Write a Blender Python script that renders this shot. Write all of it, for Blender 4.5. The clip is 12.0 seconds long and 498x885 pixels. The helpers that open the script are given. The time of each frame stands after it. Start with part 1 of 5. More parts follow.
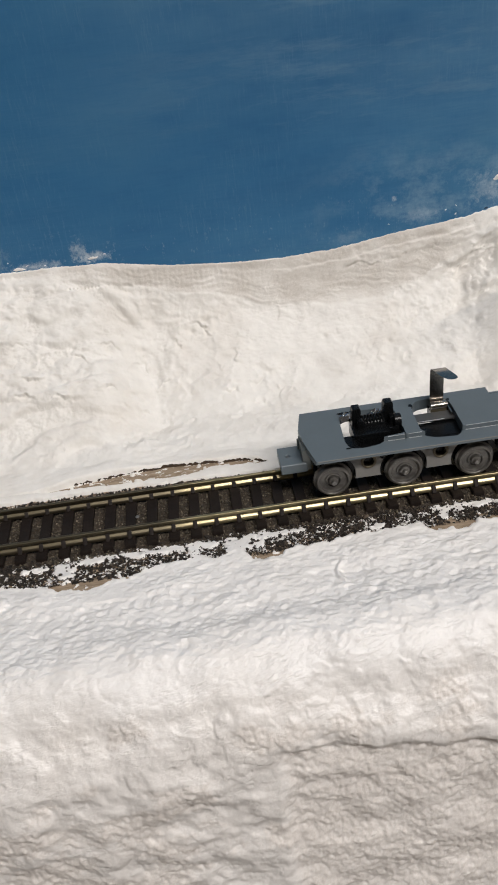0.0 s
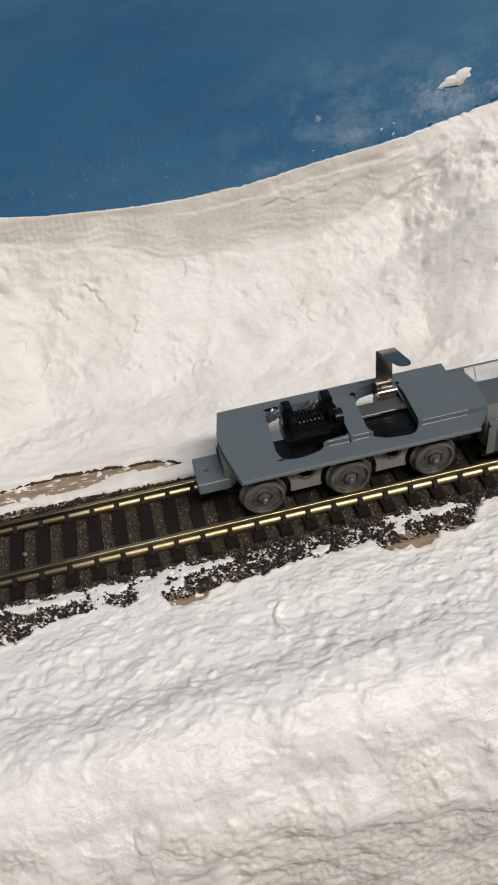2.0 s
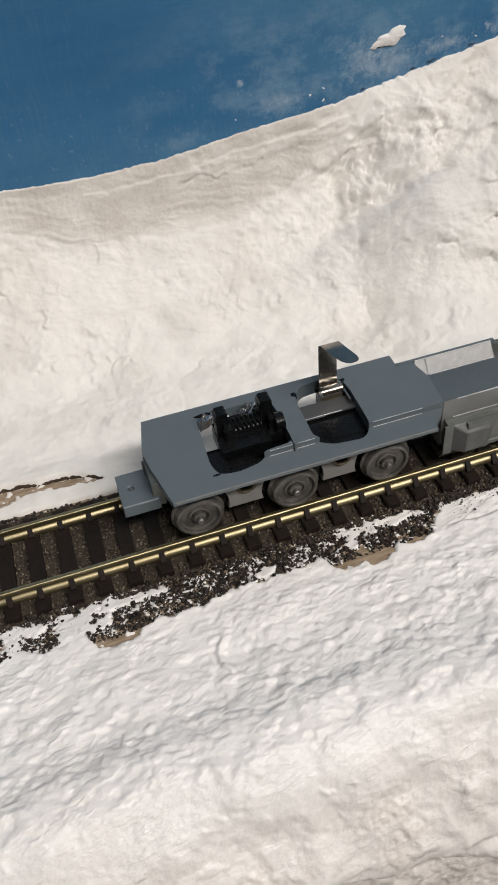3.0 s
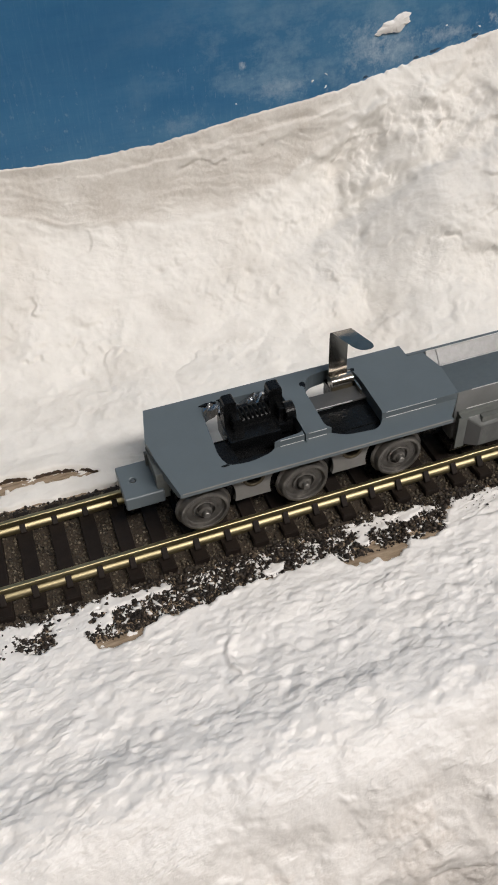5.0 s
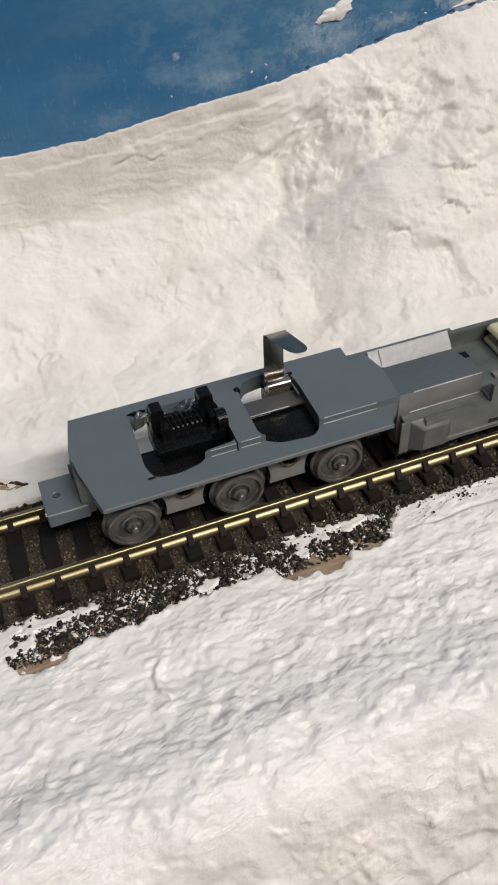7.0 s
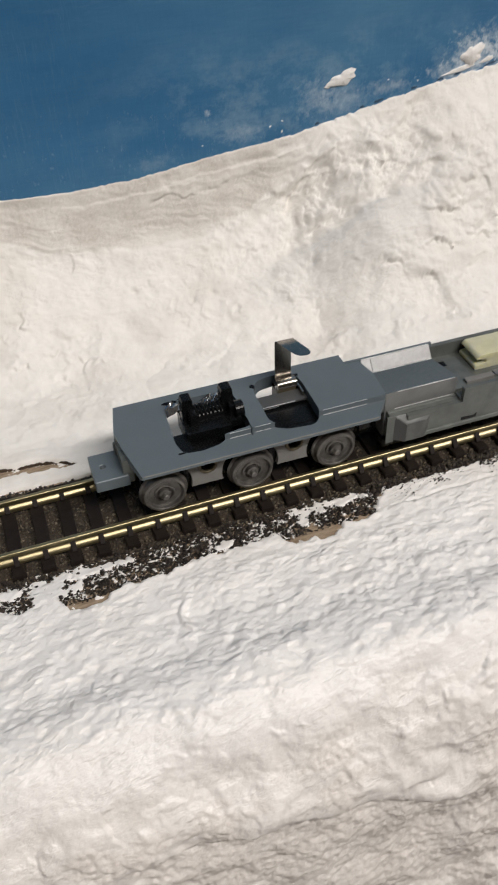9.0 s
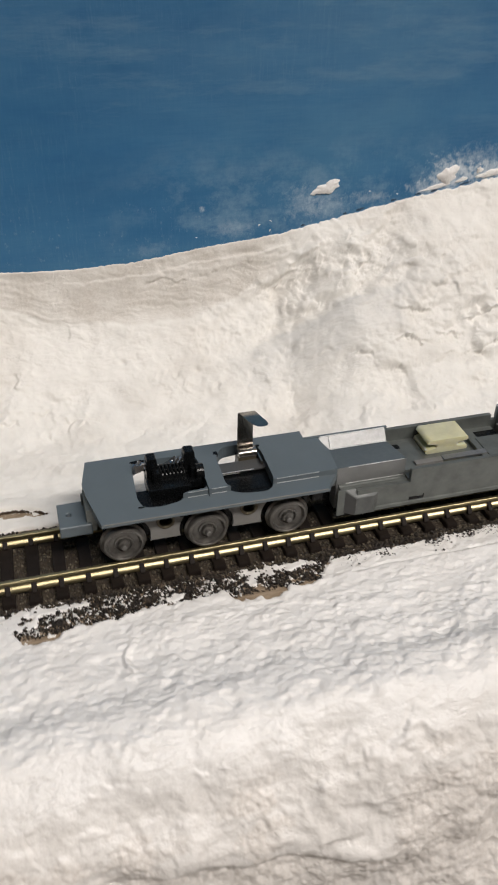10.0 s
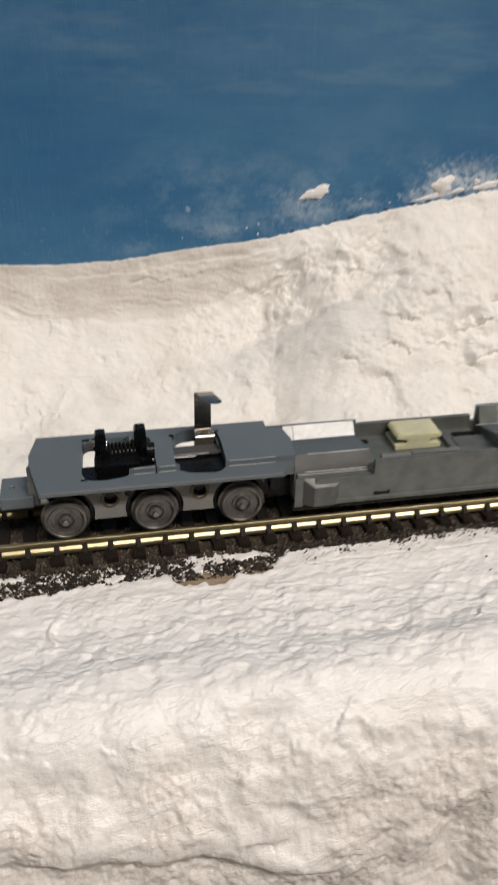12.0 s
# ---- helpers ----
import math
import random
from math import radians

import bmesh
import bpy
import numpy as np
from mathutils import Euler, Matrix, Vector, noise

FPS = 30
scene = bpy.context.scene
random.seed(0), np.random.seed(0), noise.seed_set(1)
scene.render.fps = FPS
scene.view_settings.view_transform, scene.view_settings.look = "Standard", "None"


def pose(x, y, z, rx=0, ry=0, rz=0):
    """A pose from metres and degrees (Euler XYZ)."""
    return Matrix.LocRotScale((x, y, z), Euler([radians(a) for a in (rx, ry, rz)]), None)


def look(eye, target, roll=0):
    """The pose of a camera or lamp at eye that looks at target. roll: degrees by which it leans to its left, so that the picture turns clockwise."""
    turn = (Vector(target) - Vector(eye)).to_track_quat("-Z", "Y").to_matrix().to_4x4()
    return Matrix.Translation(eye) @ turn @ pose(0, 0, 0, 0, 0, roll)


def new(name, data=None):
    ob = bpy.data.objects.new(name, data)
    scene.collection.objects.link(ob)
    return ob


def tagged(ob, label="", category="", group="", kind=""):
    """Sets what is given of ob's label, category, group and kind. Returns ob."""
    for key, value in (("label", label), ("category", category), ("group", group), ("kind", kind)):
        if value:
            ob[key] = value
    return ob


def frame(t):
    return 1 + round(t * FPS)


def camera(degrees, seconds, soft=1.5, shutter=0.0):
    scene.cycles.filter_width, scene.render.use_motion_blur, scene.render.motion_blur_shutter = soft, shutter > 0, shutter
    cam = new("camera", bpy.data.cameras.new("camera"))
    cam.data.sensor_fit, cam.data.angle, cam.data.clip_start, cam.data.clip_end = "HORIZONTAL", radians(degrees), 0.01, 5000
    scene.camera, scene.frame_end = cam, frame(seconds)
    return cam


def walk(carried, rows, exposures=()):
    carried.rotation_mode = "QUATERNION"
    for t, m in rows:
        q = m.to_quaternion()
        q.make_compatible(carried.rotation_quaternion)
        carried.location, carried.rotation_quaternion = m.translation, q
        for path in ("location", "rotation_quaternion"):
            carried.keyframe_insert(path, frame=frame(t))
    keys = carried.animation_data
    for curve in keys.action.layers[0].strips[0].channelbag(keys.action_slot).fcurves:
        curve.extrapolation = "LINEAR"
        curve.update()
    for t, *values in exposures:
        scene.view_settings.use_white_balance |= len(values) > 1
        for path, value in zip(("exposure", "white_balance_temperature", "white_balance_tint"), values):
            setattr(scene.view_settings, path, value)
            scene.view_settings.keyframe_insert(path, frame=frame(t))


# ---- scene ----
cam = camera(33.4, 12.0, soft=1.8, shutter=0.4)
PATH = [
    (0, (-0.01719, -0.11410, 0.08783), (-0.01419, -0.03151, 0.03152), -7.18),
    (0.2, (-0.01613, -0.11194, 0.08522), (-0.01344, -0.02913, 0.02924), -7.04),
    (0.5, (-0.01549, -0.10992, 0.08277), (-0.01248, -0.02709, 0.02683), -7.00),
    (0.7, (-0.01268, -0.10916, 0.08098), (-0.00888, -0.02636, 0.02503), -6.55),
    (1, (-0.00958, -0.10727, 0.07801), (-0.00467, -0.02542, 0.02078), -6.25),
    (1.2, (-0.00976, -0.10613, 0.07641), (-0.00357, -0.02497, 0.01832), -6.03),
    (1.5, (-0.00544, -0.09983, 0.07381), (0.00127, -0.02077, 0.01295), -7.33),
    (1.7, (-0.00436, -0.08781, 0.07802), (0.00174, -0.01202, 0.01307), -9.64),
    (1.8, (-0.00617, -0.08472, 0.08274), (0.00045, -0.01036, 0.01620), -9.43),
    (2, (-0.01033, -0.08143, 0.08472), (-0.00147, -0.00837, 0.01702), -8.00),
    (2.2, (-0.01383, -0.07860, 0.08418), (-0.00226, -0.00664, 0.01572), -6.64),
    (2.5, (-0.01276, -0.07427, 0.08262), (0.00097, -0.00371, 0.01311), -6.61),
    (2.7, (-0.01057, -0.07247, 0.07936), (0.00455, -0.00217, 0.00986), -6.37),
    (3, (-0.00850, -0.06891, 0.07840), (0.00813, 0.00020, 0.00806), -5.95),
    (3.2, (-0.00946, -0.06798, 0.07757), (0.00784, 0.00069, 0.00696), -5.57),
    (3.5, (-0.01006, -0.06565, 0.07405), (0.00816, 0.00270, 0.00336), -5.17),
    (3.7, (-0.01207, -0.06521, 0.07444), (0.00752, 0.00234, 0.00336), -3.90),
    (5.3, (-0.01350, -0.06576, 0.07313), (0.00817, 0.00290, 0.00373), -2.76),
    (5.5, (-0.00963, -0.06406, 0.07138), (0.01238, 0.00432, 0.00181), -2.63),
    (6, (-0.00993, -0.06350, 0.07024), (0.01317, 0.00442, 0.00058), -1.91),
    (6.2, (-0.01096, -0.06437, 0.07084), (0.01188, 0.00353, 0.00107), -2.10),
    (6.5, (-0.01016, -0.06349, 0.06931), (0.01298, 0.00439, -0.00038), -2.23),
    (6.7, (-0.00612, -0.06319, 0.06985), (0.01729, 0.00454, 0.00010), -2.37),
    (7, (-0.00636, -0.06364, 0.07099), (0.01649, 0.00424, 0.00120), -3.02),
    (7.2, (-0.00647, -0.06282, 0.07283), (0.01598, 0.00359, 0.00151), -2.97),
    (8.8, (-0.01269, -0.07786, 0.07931), (0.00871, -0.00771, 0.01133), -3.23),
    (9, (-0.01290, -0.08101, 0.08003), (0.01002, -0.01009, 0.01336), -2.12),
    (9.2, (-0.01162, -0.08163, 0.07866), (0.01190, -0.00904, 0.01403), -1.82),
    (9.5, (-0.00984, -0.08216, 0.07757), (0.01507, -0.00775, 0.01558), -0.59),
    (9.7, (-0.00933, -0.08299, 0.07811), (0.01544, -0.00757, 0.01731), -0.04),
    (10, (-0.00798, -0.09260, 0.08235), (0.01512, -0.01430, 0.02460), 1.27),
    (10.2, (-0.00587, -0.09994, 0.07741), (0.01432, -0.01951, 0.02153), 0.66),
    (10.5, (0.00028, -0.10732, 0.07964), (0.01767, -0.02423, 0.02680), -0.28),
    (10.7, (0.00501, -0.10574, 0.07475), (0.02238, -0.02161, 0.02355), -0.08),
    (11, (0.00940, -0.10320, 0.07115), (0.02704, -0.01844, 0.02111), 0.15),
    (11.2, (0.00935, -0.10234, 0.06997), (0.02676, -0.01731, 0.02030), 0.04),
    (11.5, (0.00970, -0.10505, 0.07334), (0.02674, -0.01940, 0.02463), -0.18),
    (11.7, (0.00778, -0.10670, 0.07610), (0.02475, -0.02105, 0.02734), 0.20),
    (12, (0.00582, -0.09952, 0.06808), (0.02307, -0.01440, 0.01852), 1.01),
]
GRADE = [(0, 0.0, 6490, 10), (1, 0.0, 6580, 10), (1.5, 0.0, 6670, 10), (2, 0.0, 6610, 10), (3.5, 0.0, 6570, 10), (7, 0.0, 6600, 10), (9, 0.0, 6600, 10), (10, 0.0, 6650, 10), (10.5, 0.0, 6700, 10.5), (11, 0.0, 6860, 11.5), (12, 0.0, 6880, 11.5)]
walk(cam, [(t, look(eye, target, roll)) for t, eye, target, roll in PATH], GRADE)

# ---- light and room ----
MM = 0.001
world = bpy.data.worlds.new("room_air")
world.use_nodes = True
world.node_tree.nodes["Background"].inputs[0].default_value = (1.0, 0.95, 0.9, 1)
world.node_tree.nodes["Background"].inputs[1].default_value = 0.03
scene.world = world

lamp_data = bpy.data.lights.new("ceiling_lamp_light", "AREA")
lamp_data.shape, lamp_data.size, lamp_data.size_y = "RECTANGLE", 1.5, 0.28
lamp_data.energy, lamp_data.color = 48.5, (1.0, 0.958, 0.928)
lamp_light = new("ceiling_lamp_light", lamp_data)
lamp_light.matrix_world = look((0.64, -0.95, 1.38), (0.64, 0.0, 0.0))


# ---- materials ----
def nodes_of(name):
    m = bpy.data.materials.new(name)
    m.use_nodes = True
    t = m.node_tree
    return m, t, t.nodes["Principled BSDF"]


def coords(t, scale, stretch=(1, 1, 1), rand=False, turn=0.0):
    """Object coordinates in millimetres times scale, optionally turned, or shifted per object."""
    c = t.nodes.new("ShaderNodeTexCoord")
    mp = t.nodes.new("ShaderNodeMapping")
    mp.inputs["Scale"].default_value = tuple(1000.0 * scale * s for s in stretch)
    source = c.outputs["Object"]
    if turn:
        spin = t.nodes.new("ShaderNodeMapping")
        spin.inputs["Rotation"].default_value = (0, 0, turn)
        t.links.new(source, spin.inputs["Vector"])
        source = spin.outputs["Vector"]
    t.links.new(source, mp.inputs["Vector"])
    if rand:
        info = t.nodes.new("ShaderNodeObjectInfo")
        mul = t.nodes.new("ShaderNodeMath")
        mul.operation = "MULTIPLY"
        mul.inputs[1].default_value = 57.0
        t.links.new(info.outputs["Random"], mul.inputs[0])
        t.links.new(mul.outputs[0], mp.inputs["Location"])
    return mp.outputs["Vector"]


def noise_tex(t, vec, detail=5.0, rough=0.6):
    n = t.nodes.new("ShaderNodeTexNoise")
    n.inputs["Scale"].default_value = 1.0
    n.inputs["Detail"].default_value = detail
    n.inputs["Roughness"].default_value = rough
    t.links.new(vec, n.inputs["Vector"])
    return n.outputs["Fac"]


def ramp(t, fac, stops):
    r = t.nodes.new("ShaderNodeValToRGB")
    while len(r.color_ramp.elements) < len(stops):
        r.color_ramp.elements.new(0.5)
    for e, (p, c) in zip(r.color_ramp.elements, stops):
        e.position = p
        e.color = (*c, 1) if len(c) == 3 else c
    t.links.new(fac, r.inputs["Fac"])
    return r.outputs["Color"]


def mix(t, fac, a, b, kind="MIX"):
    n = t.nodes.new("ShaderNodeMix")
    n.data_type, n.blend_type = "RGBA", kind
    for sock, v in ((n.inputs[0], fac), (n.inputs[6], a), (n.inputs[7], b)):
        if hasattr(v, "links") or hasattr(v, "is_linked"):
            t.links.new(v, sock)
        elif isinstance(v, tuple):
            sock.default_value = (*v, 1)
        else:
            sock.default_value = v
    return n.outputs[2]


def bump(t, bsdf, heights, dist):
    """Chain of bumps: (height socket, strength)."""
    prev = None
    for h, strength in heights:
        b = t.nodes.new("ShaderNodeBump")
        b.inputs["Strength"].default_value = strength
        b.inputs["Distance"].default_value = dist
        t.links.new(h, b.inputs["Height"])
        if prev:
            t.links.new(prev, b.inputs["Normal"])
        prev = b.outputs["Normal"]
    t.links.new(prev, bsdf.inputs["Normal"])


def plaster(name, light, dark, stain, amount, rough=0.85, spec=0.3, crisp=1.0, grain=(1.0, 1.0, 1.35), turn=0.0, gritty_tint=(1.0, 1.0, 1.0), skin=1.0, even=0.0):
    """White plaster; attribute "bare" mixes in a darker gritty tone, "cool" a greyer one."""
    m, t, b = nodes_of(name)
    tone_mask = t.nodes.new("ShaderNodeAttribute")
    tone_mask.attribute_name = "bare"
    big = noise_tex(t, coords(t, 0.06), 4, 0.6)
    mid = noise_tex(t, coords(t, 0.45), 6, 0.65)
    fine = noise_tex(t, coords(t, 2.6), 5, 0.7)
    c1 = ramp(t, mid, [(0.3, dark), (0.62, light)])
    mask = ramp(t, big, [(0.48, (0, 0, 0)), (0.72, (amount,) * 3)])
    sep = t.nodes.new("ShaderNodeSeparateColor")
    t.links.new(mask, sep.inputs[0])
    c2 = mix(t, sep.outputs[0], c1, stain)
    gritty = ramp(t, fine, [(p, tuple((a + (m - a) * even) * b for a, m, b in zip(c, (0.66, 0.61, 0.555), gritty_tint))) for p, c in ((0.34, (0.48, 0.43, 0.37)), (0.50, (0.68, 0.63, 0.57)), (0.64, (0.84, 0.81, 0.77)))])
    c2 = mix(t, tone_mask.outputs["Fac"], c2, gritty)
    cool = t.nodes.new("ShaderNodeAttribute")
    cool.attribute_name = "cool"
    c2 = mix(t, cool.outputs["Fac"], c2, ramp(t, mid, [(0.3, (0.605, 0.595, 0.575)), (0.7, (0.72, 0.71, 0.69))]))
    t.links.new(c2, b.inputs["Base Color"])
    b.inputs["Roughness"].default_value = rough
    b.inputs["Specular IOR Level"].default_value = spec
    lips = []
    for k, (scale, lo, hi) in enumerate(((0.20, 0.42, 0.62), (0.46, 0.44, 0.62))):
        n = noise_tex(t, coords(t, scale, grain, turn=turn), 4, 0.55)
        step = ramp(t, n, [(0.0, (0, 0, 0)), (0.44, (0.35, 0.35, 0.35)), (0.475, (0.85, 0.85, 0.85)), (0.58, (0.60, 0.60, 0.60)), (0.61, (1, 1, 1)), (1.0, (0.85, 0.85, 0.85))])
        where = ramp(t, noise_tex(t, coords(t, 0.13 * (k + 1), (1, 1.2, 0.9)), 3, 0.5), [(lo, (0, 0, 0)), (hi, (1, 1, 1))])
        lips.append((mix(t, 1.0, step, where, "MULTIPLY"), (0.75, 0.42)[k] * crisp))
    pebble = noise_tex(t, coords(t, 1.0, tuple(0.4 + 0.6 * g for g in grain), turn=turn), 3, 0.55)
    bump(t, b, [(mid, 0.17 * skin), (pebble, 0.26 * skin), (fine, 0.075 * skin)] + lips, 0.0003)
    return m


M_SNOW = plaster("white_plaster", (0.88, 0.862, 0.84), (0.80, 0.782, 0.76), (0.66, 0.60, 0.53), 0.2, 0.36, 0.5, 0.7, (0.6, 1.6, 0.9), -0.3, gritty_tint=(1.13, 1.13, 1.15), skin=1.9, even=0.45)
M_HILL = plaster("hill_plaster", (0.84, 0.818, 0.778), (0.775, 0.755, 0.715), (0.68, 0.62, 0.55), 0.3, 0.55, 0.4, 0.4, gritty_tint=(0.93, 0.945, 0.955), even=0.75)


def plain(name, color, rough, metal=0.0, vary=0.15, scale=1.0, bumpy=0.2, spec=0.5, rand=False, fine=6.0):
    m, t, b = nodes_of(name)
    n1 = noise_tex(t, coords(t, scale, rand=rand), 5, 0.6)
    n2 = noise_tex(t, coords(t, scale * fine, rand=rand), 4, 0.65)
    lo = tuple(c * (1 - vary) for c in color)
    hi = tuple(min(1.0, c * (1 + vary)) for c in color)
    col = ramp(t, n1, [(0.3, lo), (0.7, hi)])
    t.links.new(col, b.inputs["Base Color"])
    rr = ramp(t, n2, [(0.25, (rough * 0.85,) * 3), (0.75, (min(1, rough * 1.2),) * 3)])
    t.links.new(rr, b.inputs["Roughness"])
    b.inputs["Metallic"].default_value = metal
    b.inputs["Specular IOR Level"].default_value = spec
    if bumpy:
        bump(t, b, [(n2, bumpy)], 0.00006)
    return m


M_DECK = plain("blue_grey_satin_paint", (0.110, 0.136, 0.151), 0.38, 0.0, 0.05, 0.25, 0.12, 0.5)
M_DULL = plain("matt_blue_grey_paint", (0.102, 0.126, 0.140), 0.65, 0.0, 0.06, 0.25, 0.12, 0.25)
M_ZINC = plain("bare_cast_zinc", (0.128, 0.138, 0.130), 0.38, 0.35, 0.22, 0.4, 0.3)
M_BRIGHT = plain("filed_bright_metal", (0.27, 0.27, 0.268), 0.33, 0.75, 0.12, 1.4, 0.7)
M_COVER = plain("dark_grey_cover", (0.068, 0.069, 0.069), 0.45, 0.0, 0.1, 0.5, 0.2)
M_LUG = plain("worn_dark_zinc", (0.092, 0.097, 0.094), 0.42, 0.2, 0.35, 0.5, 0.4)
M_CAST = plain("painted_cast_grey", (0.185, 0.190, 0.188), 0.36, 0.2, 0.13, 0.35, 0.25)
M_SHINE = plain("rubbed_glint_metal", (0.74, 0.74, 0.72), 0.35, 0.5, 0.45, 0.5, 0.2)
M_GEARBOX = plain("grey_moulded_plastic", (0.185, 0.180, 0.170), 0.55, 0.0, 0.10, 0.6, 0.2)
M_WHEEL = plain("blackened_steel", (0.160, 0.152, 0.140), 0.34, 0.7, 0.30, 0.9, 0.4)
M_AXLE = plain("worn_steel", (0.27, 0.26, 0.245), 0.42, 0.9, 0.1, 2.0, 0.1)
M_BRASS = plain("brass_bearing", (0.11, 0.093, 0.062), 0.42, 0.6, 0.2, 2.0, 0.2)
M_BLACK = plain("black_moulded_plastic", (0.004, 0.0045, 0.005), 0.26, 0.0, 0.2, 0.8, 0.10, spec=0.22)
M_MATT = plain("greasy_black_plastic", (0.004, 0.0045, 0.005), 0.55, 0.0, 0.2, 0.8, 0.2, spec=0.15)
M_FILM = plain("glossy_crumpled_film", (0.42, 0.44, 0.46), 0.16, 0.85, 0.4, 0.9, 0.3)
M_NICKEL = plain("nickel_strip", (0.33, 0.31, 0.28), 0.20, 1.0, 0.18, 0.6, 0.25)
M_IVORY = plain("ivory_nylon", (0.575, 0.56, 0.385), 0.40, 0.0, 0.10, 0.5, 0.2)
M_RAIL, _t, _b = nodes_of("nickel_silver_rail")
_xr = _t.nodes.new("ShaderNodeSeparateXYZ")
_t.links.new(coords(_t, 1.0), _xr.inputs[0])
_brown = _t.nodes.new("ShaderNodeMapRange")
_brown.interpolation_type = "SMOOTHSTEP"
_brown.inputs["From Min"].default_value, _brown.inputs["From Max"].default_value = -30.0, -22.0
_brown.inputs["To Min"].default_value, _brown.inputs["To Max"].default_value = 0.85, 0.0
_t.links.new(_xr.outputs[0], _brown.inputs["Value"])
_clean = ramp(_t, noise_tex(_t, coords(_t, 0.25), 5, 0.6), [(0.3, (0.31, 0.262, 0.150)), (0.7, (0.39, 0.332, 0.20))])
_t.links.new(mix(_t, _brown.outputs[0], _clean, (0.085, 0.072, 0.052)), _b.inputs["Base Color"])
_t.links.new(mix(_t, _brown.outputs[0], (0.35, 0.35, 0.35), (0.45, 0.45, 0.45)), _b.inputs["Roughness"])
_b.inputs["Metallic"].default_value = 0.95
_iv = next(n for n in M_IVORY.node_tree.nodes if n.type == "BSDF_PRINCIPLED")
_iv.inputs["Subsurface Weight"].default_value = 0.5
_iv.inputs["Subsurface Radius"].default_value = (1.0, 0.9, 0.45)
_iv.inputs["Subsurface Scale"].default_value = 0.0012
M_TIE = plain("dark_brown_tie_plastic", (0.014, 0.010, 0.008), 0.6, 0.0, 0.25, 0.8, 0.3, spec=0.2, rand=True)
M_BOARD, _t, _b = nodes_of("tan_cork_board")
_g1 = noise_tex(_t, coords(_t, 0.9, (0.22, 1.6, 1.0)), 5, 0.65)
_g2 = noise_tex(_t, coords(_t, 2.2, (0.35, 1.5, 1.0)), 4, 0.65)
_c = ramp(_t, _g1, [(0.28, (0.15, 0.105, 0.065)), (0.45, (0.29, 0.21, 0.135)), (0.62, (0.38, 0.29, 0.20)), (0.72, (0.52, 0.45, 0.37))])
_c = mix(_t, 0.35, _c, ramp(_t, _g2, [(0.35, (0.14, 0.10, 0.065)), (0.65, (0.47, 0.38, 0.28))]))
_t.links.new(_c, _b.inputs["Base Color"])
_b.inputs["Roughness"].default_value = 0.85
bump(_t, _b, [(_g1, 0.5), (_g2, 0.4)], 0.0003)
M_BED = plain("dark_ballast_dust", (0.045, 0.033, 0.022), 0.9, 0.0, 0.6, 2.5, 0.9)
M_CARD = plain("dark_brown_card", (0.055, 0.036, 0.022), 0.9, 0.0, 0.5, 0.7, 0.8)
M_ROOM = plain("painted_room_wall", (0.24, 0.21, 0.18), 0.8, 0.0, 0.04, 0.004, 0.0)
M_CEIL = plain("painted_ceiling", (0.46, 0.44, 0.42), 0.9, 0.0, 0.03, 0.004, 0.0)
M_FLOOR = plain("grey_room_floor", (0.22, 0.19, 0.16), 0.6, 0.0, 0.2, 0.01, 0.0)
M_NAVY = plain("dark_blue_paint", (0.020, 0.060, 0.115), 0.5, 0.0, 0.2, 0.6, 0.3)
M_NAIL = plain("steel_nail", (0.4, 0.38, 0.36), 0.4, 0.9, 0.1, 2.0, 0.1)

# Ballast: a colour for each grain.
M_BALLAST, _t, _b = nodes_of("mixed_brown_ballast")
_geo = _t.nodes.new("ShaderNodeNewGeometry")
_c = ramp(_t, _geo.outputs["Random Per Island"], [(0.0, (0.026, 0.021, 0.016)), (0.42, (0.055, 0.045, 0.032)), (0.72, (0.092, 0.075, 0.052)), (0.92, (0.155, 0.125, 0.085)), (1.0, (0.24, 0.20, 0.145))])
_t.links.new(_c, _b.inputs["Base Color"])
_b.inputs["Roughness"].default_value = 0.75
M_CINDER, _t, _b = nodes_of("black_cinder_ballast")
_geo = _t.nodes.new("ShaderNodeNewGeometry")
_c = ramp(_t, _geo.outputs["Random Per Island"], [(0.0, (0.010, 0.008, 0.0065)), (0.6, (0.027, 0.021, 0.017)), (0.9, (0.055, 0.042, 0.032)), (1.0, (0.11, 0.083, 0.06))])
_t.links.new(_c, _b.inputs["Base Color"])
_b.inputs["Roughness"].default_value = 0.5
_b.inputs["Specular IOR Level"].default_value = 0.35

# Hand-painted sky board.
M_SKY, _t, _b = nodes_of("blue_painted_sky")
_broad = noise_tex(_t, coords(_t, 0.026, (0.6, 1, 1.5)), 5, 0.6)
_brush = noise_tex(_t, coords(_t, 0.09, (0.55, 1, 1.7)), 6, 0.62)
_cross = noise_tex(_t, coords(_t, 0.5, (5.0, 1, 0.5)), 4, 0.6)
_c1 = ramp(_t, _broad, [(0.32, (0.010, 0.100, 0.235)), (0.52, (0.022, 0.145, 0.305)), (0.70, (0.062, 0.205, 0.350))])
_c2 = mix(_t, 0.40, _c1, ramp(_t, _brush, [(0.3, (0.012, 0.095, 0.235)), (0.7, (0.070, 0.205, 0.365))]))
_c3 = mix(_t, 0.05, _c2, ramp(_t, _cross, [(0.35, (0.02, 0.08, 0.2)), (0.7, (0.12, 0.23, 0.38))]))
# pale dry-brushed haze low over the hill
_xyz = _t.nodes.new("ShaderNodeSeparateXYZ")
_t.links.new(coords(_t, 1.0), _xyz.inputs[0])


